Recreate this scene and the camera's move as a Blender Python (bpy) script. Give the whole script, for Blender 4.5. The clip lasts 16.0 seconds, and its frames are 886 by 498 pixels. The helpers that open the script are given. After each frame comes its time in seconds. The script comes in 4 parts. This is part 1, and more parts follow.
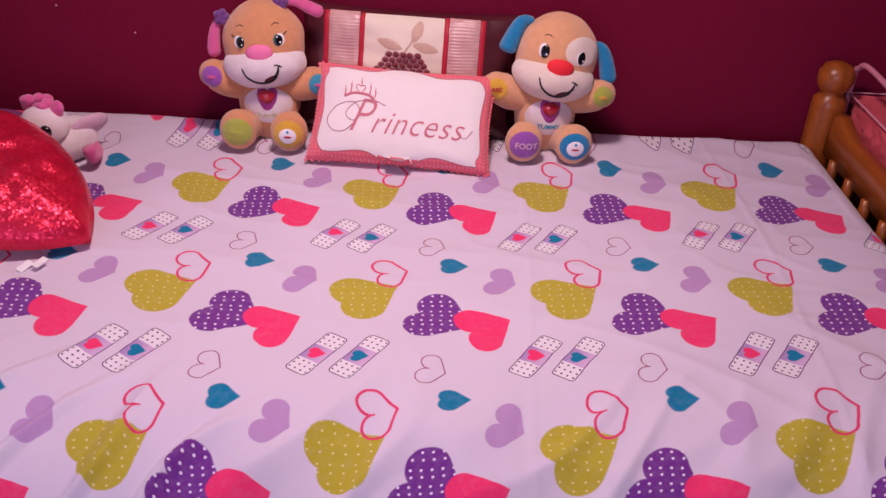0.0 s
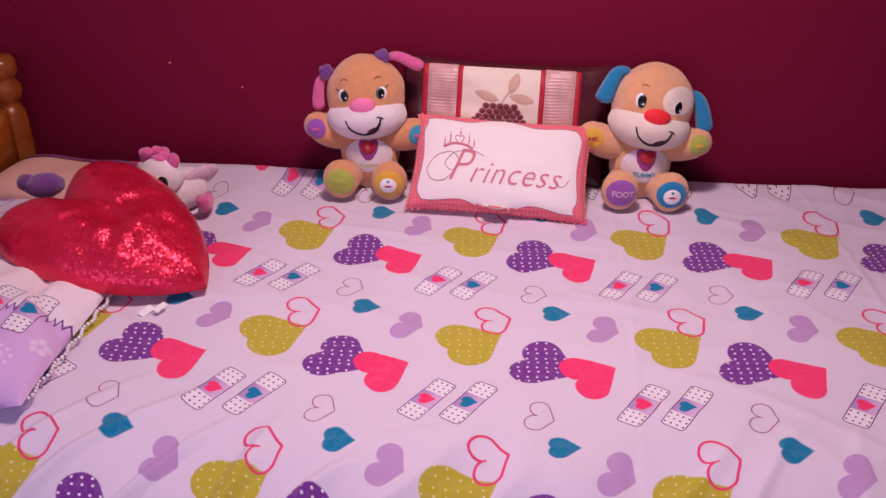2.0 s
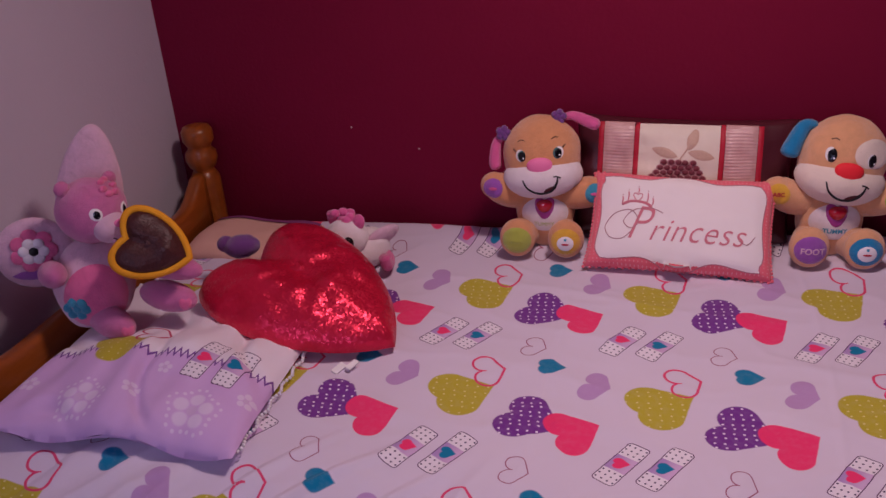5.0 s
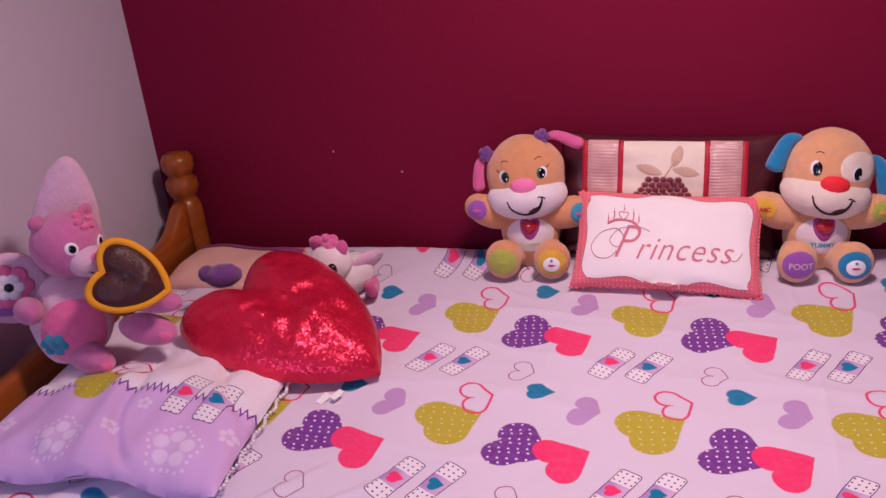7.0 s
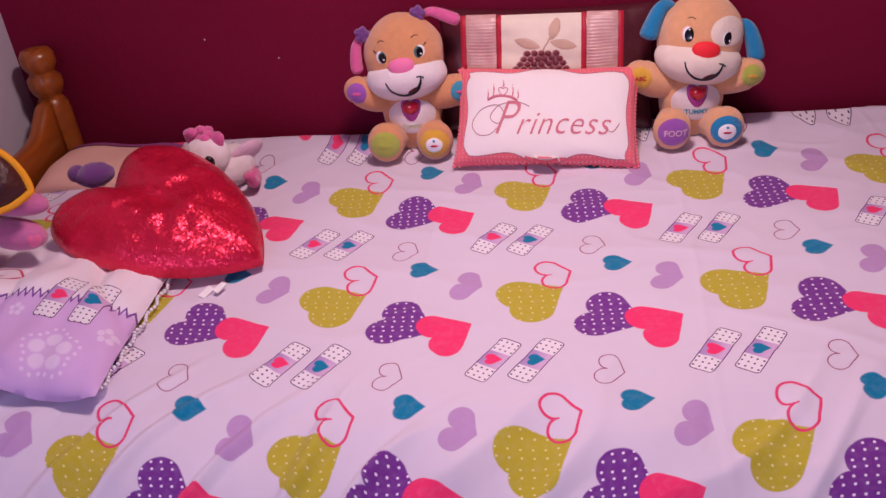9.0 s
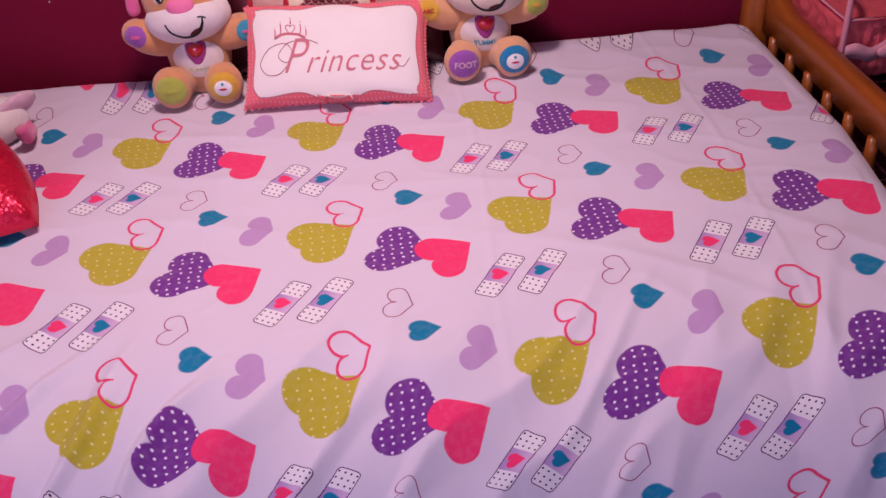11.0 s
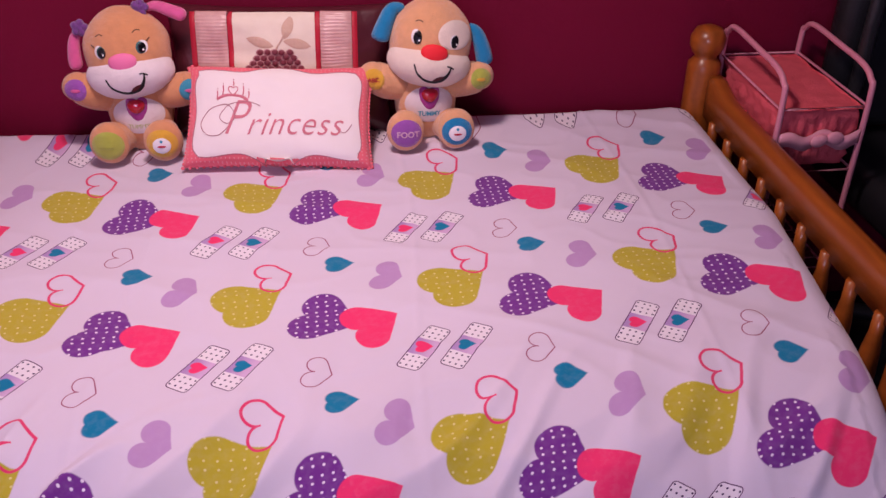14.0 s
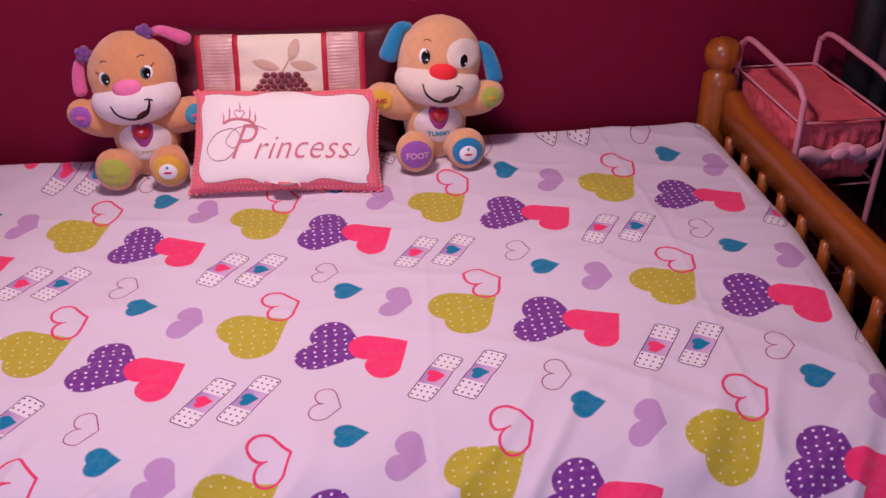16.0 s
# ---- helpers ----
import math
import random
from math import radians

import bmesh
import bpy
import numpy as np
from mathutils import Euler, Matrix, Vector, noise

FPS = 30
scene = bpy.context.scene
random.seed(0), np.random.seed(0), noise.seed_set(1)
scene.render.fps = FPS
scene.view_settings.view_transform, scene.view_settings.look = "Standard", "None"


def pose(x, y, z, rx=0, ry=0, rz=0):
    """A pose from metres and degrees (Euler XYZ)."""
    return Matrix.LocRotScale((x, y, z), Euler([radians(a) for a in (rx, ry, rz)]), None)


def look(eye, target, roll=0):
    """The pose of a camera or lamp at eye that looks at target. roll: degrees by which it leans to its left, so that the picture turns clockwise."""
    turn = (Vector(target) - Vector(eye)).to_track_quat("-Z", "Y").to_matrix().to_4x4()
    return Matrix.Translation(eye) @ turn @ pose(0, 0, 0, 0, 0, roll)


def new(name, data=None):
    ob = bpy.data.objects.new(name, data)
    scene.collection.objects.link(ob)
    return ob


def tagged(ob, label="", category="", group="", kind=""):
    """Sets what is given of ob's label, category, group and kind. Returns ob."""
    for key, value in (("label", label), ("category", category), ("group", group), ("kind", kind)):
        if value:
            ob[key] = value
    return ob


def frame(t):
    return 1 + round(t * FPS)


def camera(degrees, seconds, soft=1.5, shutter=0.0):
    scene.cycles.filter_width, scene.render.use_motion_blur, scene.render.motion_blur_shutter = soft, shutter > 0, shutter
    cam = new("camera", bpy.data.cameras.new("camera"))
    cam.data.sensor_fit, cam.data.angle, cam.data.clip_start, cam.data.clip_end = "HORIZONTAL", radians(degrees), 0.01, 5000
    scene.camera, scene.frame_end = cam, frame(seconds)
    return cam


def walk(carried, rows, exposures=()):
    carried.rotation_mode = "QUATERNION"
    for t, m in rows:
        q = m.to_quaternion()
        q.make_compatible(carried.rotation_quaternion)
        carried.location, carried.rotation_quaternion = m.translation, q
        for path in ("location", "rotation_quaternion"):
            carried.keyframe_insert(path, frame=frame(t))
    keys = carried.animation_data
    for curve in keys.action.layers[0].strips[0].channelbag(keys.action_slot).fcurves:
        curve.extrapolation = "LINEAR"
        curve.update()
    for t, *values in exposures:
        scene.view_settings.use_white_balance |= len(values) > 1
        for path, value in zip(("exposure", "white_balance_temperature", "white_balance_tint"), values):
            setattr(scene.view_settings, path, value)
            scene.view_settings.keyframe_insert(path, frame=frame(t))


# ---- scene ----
cam = camera(53.0, 16.0)
PATH = [
    (0, (-0.005, 0.004, 1.282), (0.007, 1.711, 0.241), 2.5),
    (0.5, (-0.017, -0.004, 1.286), (-0.021, 1.742, 0.309), 2.7),
    (1, (-0.027, -0.01, 1.288), (-0.051, 1.74, 0.32), 2.5),
    (1.5, (-0.037, -0.013, 1.293), (-0.118, 1.737, 0.328), 1.2),
    (2, (-0.057, -0.018, 1.3), (-0.204, 1.731, 0.34), 0.1),
    (2.5, (-0.076, -0.021, 1.308), (-0.304, 1.724, 0.357), -0.9),
    (3, (-0.088, -0.018, 1.314), (-0.387, 1.723, 0.377), -2.0),
    (3.5, (-0.099, -0.02, 1.318), (-0.472, 1.711, 0.39), -3.4),
    (4, (-0.115, -0.018, 1.32), (-0.536, 1.708, 0.402), -4.1),
    (4.5, (-0.124, -0.033, 1.325), (-0.582, 1.703, 0.442), -4.3),
    (7, (-0.117, -0.003, 1.325), (-0.562, 1.767, 0.507), -5.7),
    (7.5, (-0.115, 0.0, 1.324), (-0.562, 1.768, 0.502), -6.0),
    (8, (-0.106, 0.007, 1.316), (-0.493, 1.776, 0.467), -5.7),
    (8.5, (-0.091, 0.01, 1.309), (-0.415, 1.739, 0.357), -6.4),
    (9, (-0.069, 0.004, 1.301), (-0.323, 1.688, 0.253), -6.5),
    (9.5, (-0.047, 0.009, 1.289), (-0.197, 1.665, 0.178), -5.4),
    (10, (-0.022, 0.014, 1.281), (-0.101, 1.649, 0.132), -5.1),
    (10.2, (-0.012, 0.007, 1.283), (-0.055, 1.639, 0.128), -5.2),
    (12.3, (0.033, 0.015, 1.283), (0.217, 1.601, 0.077), -1.4),
    (12.5, (0.035, 0.015, 1.281), (0.22, 1.618, 0.099), -0.7),
    (13, (0.043, 0.016, 1.281), (0.221, 1.651, 0.144), 0.0),
    (13.5, (0.055, 0.02, 1.28), (0.231, 1.682, 0.181), 0.3),
    (14, (0.064, 0.021, 1.279), (0.234, 1.708, 0.218), -0.2),
    (14.5, (0.066, 0.025, 1.276), (0.228, 1.721, 0.229), -0.0),
    (15, (0.062, 0.019, 1.277), (0.214, 1.719, 0.235), -0.4),
    (15.5, (0.062, 0.024, 1.279), (0.205, 1.729, 0.242), -1.1),
    (16, (0.075, 0.057, 1.271), (0.211, 1.765, 0.241), -1.8),
]
walk(cam, [(t, look(eye, target, roll)) for t, eye, target, roll in PATH],
     exposures=[(0, 0.0), (3.0, 0.0), (3.5, -0.08), (4.0, -0.36), (4.5, -0.72), (4.7, -0.76), (6.6, 0.0), (16, 0.0)])

# ---- light ----
world = bpy.data.worlds.new("world")
scene.world = world
world.use_nodes = True
wn = world.node_tree.nodes
sky = wn.new("ShaderNodeTexSky")
sky.sky_type, sky.sun_disc = "NISHITA", False
sky.sun_elevation, sky.sun_rotation = radians(35), radians(200)
world.node_tree.links.new(sky.outputs[0], wn["Background"].inputs[0])
wn["Background"].inputs[1].default_value = 0.1


def area_lamp(name, m, sx, sy, watts, colour):
    data = bpy.data.lights.new(name, "AREA")
    data.shape, data.size, data.size_y, data.energy, data.color = "RECTANGLE", sx, sy, watts, colour
    ob = new(name, data)
    ob.matrix_world = m
    return ob


# a ceiling lamp above the bed's long side, and daylight in the window's opening
area_lamp("ceiling_lamp_light", look((-0.08, 1.02, 1.80), (-0.08, 1.022, 0)), 0.20, 0.20, 15.3, (1.0, 0.72, 0.74))
area_lamp("window_daylight", look((-0.62, -1.52, 1.45), (-0.52, 0.7, 0.3)), 1.1, 1.0, 17.5, (0.60, 0.56, 1.0))

# ---- materials ----
PI = math.pi


class Graph:
    """A small helper that writes node trees."""

    def __init__(self, name):
        self.mat = bpy.data.materials.new(name)
        self.mat.use_nodes = True
        self.t = self.mat.node_tree
        self.bsdf = self.t.nodes["Principled BSDF"]

    def node(self, kind):
        return self.t.nodes.new(kind)

    def put(self, socket, v):
        if isinstance(v, bpy.types.NodeSocket):
            self.t.links.new(v, socket)
        elif isinstance(v, tuple) and len(v) == 3 and socket.type == "RGBA":
            socket.default_value = (*v, 1)
        else:
            socket.default_value = v

    def m(self, op, a, b=0.0, c=0.0, clamp=False):
        n = self.node("ShaderNodeMath")
        n.operation, n.use_clamp = op, clamp
        for i, v in enumerate((a, b, c)):
            self.put(n.inputs[i], v)
        return n.outputs[0]

    def v(self, op, a, b=(0, 0, 0), c=(0, 0, 0)):
        n = self.node("ShaderNodeVectorMath")
        n.operation = op
        self.put(n.inputs[0], a)
        self.put(n.inputs[1], b)
        if op in ("WRAP", "MULTIPLY_ADD"):
            self.put(n.inputs[2], c)
        return n.outputs[1] if op in ("LENGTH", "DOT_PRODUCT") else n.outputs[0]

    def mix(self, f, a, b, blend="MIX"):
        n = self.node("ShaderNodeMix")
        n.data_type, n.blend_type = "RGBA", blend
        self.put(n.inputs[0], f)
        self.put(n.inputs[6], a)
        self.put(n.inputs[7], b)
        return n.outputs[2]

    def step(self, val, lo, hi):
        """1 where val is at or under lo, 0 at or over hi"""
        n = self.node("ShaderNodeMapRange")
        self.put(n.inputs[0], val)
        for i, x in ((1, lo), (2, hi), (3, 1.0), (4, 0.0)):
            n.inputs[i].default_value = x
        return n.outputs[0]

    def noise(self, vec, scale, detail=3.0, rough=0.55, colour=False):
        n = self.node("ShaderNodeTexNoise")
        self.put(n.inputs["Vector"], vec)
        n.inputs["Scale"].default_value, n.inputs["Detail"].default_value, n.inputs["Roughness"].default_value = scale, detail, rough
        return n.outputs[1] if colour else n.outputs[0]

    def obj(self):
        return self.node("ShaderNodeTexCoord").outputs["Object"]

    def uv(self):
        return self.node("ShaderNodeTexCoord").outputs["UV"]

    def bump(self, height, strength, distance=0.002):
        n = self.node("ShaderNodeBump")
        n.inputs["Strength"].default_value, n.inputs["Distance"].default_value = strength, distance
        self.put(n.inputs["Height"], height)
        self.put(self.bsdf.inputs["Normal"], n.outputs[0])

    def done(self, colour, rough=0.8, metal=0.0, sheen=0.0, spec=0.3, coat=0.0):
        self.put(self.bsdf.inputs["Base Color"], colour)
        self.put(self.bsdf.inputs["Roughness"], rough)
        self.put(self.bsdf.inputs["Metallic"], metal)
        self.bsdf.inputs["Sheen Weight"].default_value = sheen
        self.bsdf.inputs["Specular IOR Level"].default_value = spec
        self.bsdf.inputs["Coat Weight"].default_value = coat
        return self.mat

    # shapes of the print: coordinates in metres on the cloth
    def local(self, p, c, angle, wrap=None):
        q = self.v("SUBTRACT", p, (c[0], c[1], 0))
        if wrap:
            q = self.v("WRAP", q, (wrap[0] / 2, wrap[1] / 2, 1), (-wrap[0] / 2, -wrap[1] / 2, -1))
        r = self.node("ShaderNodeVectorRotate")
        r.rotation_type = "Z_AXIS"
        self.put(r.inputs["Vector"], q)
        r.inputs["Angle"].default_value = -angle
        return r.outputs[0]

    def heart(self, p, notch, tip, w, wrap=None, cleft=0.30, r=0.36):
        """about the distance from the heart's outline, in units of its length; w: half its width; a larger cleft cuts deeper"""
        d = (tip[0] - notch[0], tip[1] - notch[1])
        length = math.hypot(*d)
        cx = min(cleft, r)
        cy = 1 - math.sqrt(r * r - cx * cx)
        # the straight side that touches the round lobe
        th = math.atan2(cx, cy) + math.asin(r / math.hypot(cx, cy))
        q = self.v("MULTIPLY", self.local(p, tip, math.atan2(d[1], d[0]), wrap), (-1 / length, (cx + r) / w, 0))
        s = self.node("ShaderNodeSeparateXYZ")
        self.put(s.inputs[0], q)
        y, x = s.outputs[0], self.m("ABSOLUTE", s.outputs[1])
        dx, dy = self.m("SUBTRACT", x, cx), self.m("SUBTRACT", y, cy)
        lobe = self.m("SUBTRACT", self.m("SQRT", self.m("ADD", self.m("MULTIPLY", dx, dx), self.m("MULTIPLY", dy, dy))), r)
        side = self.m("SUBTRACT", self.m("MULTIPLY", x, math.cos(th)), self.m("MULTIPLY", y, math.sin(th)))
        foot = cx * math.sin(th) + cy * math.cos(th)
        level = self.m("SUBTRACT", self.m("ADD", self.m("MULTIPLY", x, math.sin(th)), self.m("MULTIPLY", y, math.cos(th))), foot)
        wedge = self.m("MAXIMUM", self.m("MAXIMUM", side, level), dy)
        return self.m("MINIMUM", lobe, wedge)

    def dots(self, p, step, r, angle=0.4):
        """1 inside round dots on a staggered grid"""
        a = self.v("LENGTH", self.local(p, (0, 0), angle, (step, step * 1.7)))
        b = self.v("LENGTH", self.local(p, (step / 2 * math.cos(angle) - step * 0.85 * math.sin(angle), step / 2 * math.sin(angle) + step * 0.85 * math.cos(angle)), angle, (step, step * 1.7)))
        return self.step(self.m("MINIMUM", a, b), r, r * 1.3)

    def grid_dots(self, q, step, r):
        w = self.v("WRAP", q, (step / 2, step / 2, 1), (-step / 2, -step / 2, -1))
        return self.step(self.v("LENGTH", self.v("MULTIPLY", w, (1, 1, 0))), r, r * 1.4)

    def plaster(self, base, p, c, angle, wrap, heart_colour, length=0.098, width=0.034):
        """a sticking plaster with a pad and a small heart on it, over base"""
        q = self.local(p, c, angle, wrap)
        a = self.v("SUBTRACT", self.v("ABSOLUTE", q), (length / 2 - 0.006, width / 2 - 0.006, 0))
        a = self.v("MULTIPLY", self.v("MAXIMUM", a, (0, 0, 0)), (1, 1, 0))
        d = self.m("SUBTRACT", self.v("LENGTH", a), 0.006)
        s = self.node("ShaderNodeSeparateXYZ")
        self.put(s.inputs[0], q)
        inside = self.step(d, -0.0004, 0.0004)
        pad = self.step(self.m("ABSOLUTE", s.outputs[0]), 0.0165, 0.0175)
        col = self.mix(self.grid_dots(self.v("ADD", q, (0.004, 0.0045, 0)), 0.009, 0.0013), WHITE_INK, (0.05, 0.02, 0.10))
        edge_pad = self.step(s.outputs[1], -0.012, 0.012)
        col = self.mix(pad, col, self.mix(edge_pad, (0.42, 0.27, 0.55), (0.62, 0.42, 0.66)))
        hr = self.local(q, (0, 0), -angle)
        hf = self.heart(hr, (-0.008, 0.002), (0.012, -0.001), 0.0115)
        col = self.mix(self.step(hf, -0.03, 0.05), col, heart_colour)
        base = self.mix(inside, base, col)
        line = self.step(self.m("ABSOLUTE", d), 0.0005, 0.0010)
        return self.mix(line, base, (0.10, 0.03, 0.12))


WHITE_INK = (0.80, 0.74, 0.82)
PINK_INK, PURPLE_INK, LIME_INK = (0.85, 0.035, 0.16), (0.17, 0.03, 0.27), (0.47, 0.40, 0.03)
TEAL_INK, LILAC_INK, ROSE_INK = (0.0, 0.19, 0.36), (0.48, 0.29, 0.55), (0.72, 0.04, 0.15)
PX, PY = 0.295, 0.31


def cloth_relief(g, p, weave=2200.0):
    h = g.m("ADD", g.m("MULTIPLY", g.noise(p, weave, 1.0), 0.12), g.m("MULTIPLY", g.noise(p, 55.0, 4.0), 0.5))
    g.bump(h, 0.5, 0.002)


def duvet_material():
    g = Graph("printed_cotton")
    uv = g.uv()
    wob = g.v("SUBTRACT", g.noise(uv, 30.0, 2.0, colour=True), (0.5, 0.5, 0.5))
    p = g.v("MULTIPLY_ADD", wob, (0.0035, 0.0035, 0), uv)
    W = (PX, PY)
    col = g.mix(g.noise(uv, 6.0, 3.0), (0.665, 0.585, 0.715), (0.705, 0.625, 0.755))
    ink = g.m("MULTIPLY_ADD", g.noise(uv, 90.0, 3.0), 0.25, 0.86)

    def lay(base, mask, colour):
        return g.mix(g.m("MULTIPLY", mask, ink, clamp=True), base, colour)

    # lilac, teal and thin outlined hearts
    col = lay(col, g.step(g.heart(p, (0.0816, -0.277), (0.112, -0.2872), 0.0375, W, 0.50, 0.52), -0.02, 0.03), LILAC_INK)
    col = lay(col, g.step(g.heart(p, (0.0035, -0.2362), (0.0435, -0.2357), 0.0215, W, 0.22), -0.03, 0.04), TEAL_INK)
    thin = g.m("ABSOLUTE", g.heart(p, (0.2809, -0.1768), (0.3032, -0.1824), 0.0285, W, 0.60, 0.60))
    col = lay(col, g.step(thin, 0.022, 0.050), (0.30, 0.06, 0.14))
    # purple dotted heart, and the pink one that runs into it
    purple = g.mix(g.dots(uv, 0.0135, 0.0017), PURPLE_INK, (0.80, 0.70, 0.84))
    col = lay(col, g.step(g.heart(p, (0.2658, -0.0493), (0.3399, -0.0809), 0.0535, W, 0.30), -0.012, 0.012), purple)
    fade = g.local(p, (0.019, -0.073), 0.2, W)
    sx = g.node("ShaderNodeSeparateXYZ")
    g.put(sx.inputs[0], fade)
    pink = g.step(g.heart(p, (0.0428, -0.0937), (0.0988, -0.0657), 0.0495, W, 0.32), -0.012, 0.012)
    pink = g.m("MULTIPLY", pink, g.m("SUBTRACT", 1.0, g.step(sx.outputs[0], -0.018, 0.002)))
    col = lay(col, pink, PINK_INK)
    # lime dotted heart with a rose outline over it
    lime = g.mix(g.dots(uv, 0.016, 0.0015), LIME_INK, (0.68, 0.62, 0.26))
    col = lay(col, g.step(g.heart(p, (0.1521, -0.0276), (0.2319, 0.0144), 0.0540, W, 0.22), -0.012, 0.012), lime)
    out = g.m("ABSOLUTE", g.heart(p, (0.2104, -0.2603), (0.2444, -0.2516), 0.0385, W, 0.50, 0.52))
    col = lay(col, g.step(out, 0.040, 0.070), ROSE_INK)
    col = g.plaster(col, p, (0.1303, -0.1470), radians(57), W, PINK_INK, 0.093)
    col = g.plaster(col, p, (0.1881, -0.1539), radians(56), W, TEAL_INK, 0.093)
    cloth_relief(g, uv)
    return g.done(col, 0.85, sheen=0.15, spec=0.2)


def simple(name, a, b, rough=0.8, scale=20.0, bump=0.2, bscale=200.0, metal=0.0, sheen=0.0, spec=0.3, coat=0.0, dist=0.002):
    g = Graph(name)
    o = g.obj()
    col = g.mix(g.noise(o, scale, 4.0), a, b)
    if bump:
        g.bump(g.noise(o, bscale, 3.0), bump, dist)
    return g.done(col, rough, metal, sheen, spec, coat)


def plush(name, c, dark=0.74):
    g = Graph(name)
    o = g.obj()
    n = g.noise(o, 90.0, 4.0, 0.7)
    col = g.mix(n, tuple(x * dark for x in c), tuple(min(1, x * 1.12) for x in c))
    g.bump(g.m("ADD", g.noise(o, 420.0, 3.0, 0.7), g.noise(o, 60.0, 2.0)), 0.75, 0.0035)
    return g.done(col, 0.95, sheen=0.5, spec=0.1)


def wall_material(name, a, b, chips):
    g = Graph(name)
    o = g.obj()
    col = g.mix(g.noise(o, 1.3, 5.0), a, b)
    if chips:
        vo = g.node("ShaderNodeTexVoronoi")
        g.put(vo.inputs["Vector"], o)
        vo.inputs["Scale"].default_value = 7.0
        col = g.mix(g.step(vo.outputs["Distance"], 0.010, 0.016), col, (0.75, 0.6, 0.6))
    g.bump(g.m("ADD", g.noise(o, 120.0, 4.0), g.m("MULTIPLY", g.noise(o, 9.0, 3.0), 1.5)), 0.18, 0.004)
    return g.done(col, 0.78, spec=0.12)


def pine_material():
    g = Graph("varnished_pine")
    o = g.obj()
    st = g.v("MULTIPLY", o, (9.0, 1.2, 9.0))
    n = g.noise(st, 7.0, 5.0, 0.6)
    wv = g.node("ShaderNodeTexWave")
    wv.wave_type, wv.bands_direction = "BANDS", "X"
    g.put(wv.inputs["Vector"], st)
    wv.inputs["Scale"].default_value, wv.inputs["Distortion"].default_value, wv.inputs["Detail"].default_value = 1.6, 6.0, 3.0
    col = g.mix(n, (0.23, 0.050, 0.006), (0.46, 0.125, 0.018))
    col = g.mix(g.m("MULTIPLY", wv.outputs[1], 0.35), col, (0.14, 0.035, 0.008))
    g.bump(n, 0.12, 0.002)
    return g.done(col, 0.33, spec=0.5, coat=0.25)


def sequin_material():
    g = Graph("red_sequins")
    o = g.obj()
    vo = g.node("ShaderNodeTexVoronoi")
    g.put(vo.inputs["Vector"], o)
    vo.inputs["Scale"].default_value = 300.0
    rnd = g.v("SUBTRACT", vo.outputs["Color"], (0.5, 0.5, 0.5))
    geo = g.node("ShaderNodeNewGeometry")
    nrm = g.v("NORMALIZE", g.v("MULTIPLY_ADD", rnd, (0.34, 0.34, 0.34), geo.outputs["Normal"]))
    g.put(g.bsdf.inputs["Normal"], nrm)
    col = g.mix(g.noise(o, 25.0, 3.0), (0.60, 0.008, 0.04), (0.84, 0.02, 0.085))
    return g.done(col, 0.34, metal=0.55, spec=0.6)


def spot_material(name, a, b, step, r, use_uv=False):
    g = Graph(name)
    o = g.node("ShaderNodeSeparateXYZ")
    g.put(o.inputs[0], g.obj())
    c = g.node("ShaderNodeCombineXYZ")
    g.put(c.inputs[0], o.outputs[0])
    g.put(c.inputs[1], o.outputs[2])
    p = c.outputs[0]
    col = g.mix(g.dots(g.v("MULTIPLY", p, (1, 1, 0)), step, r), a, b)
    g.bump(g.noise(p, 300.0, 3.0), 0.35, 0.002)
    return g.done(col, 0.85, sheen=0.2, spec=0.2)


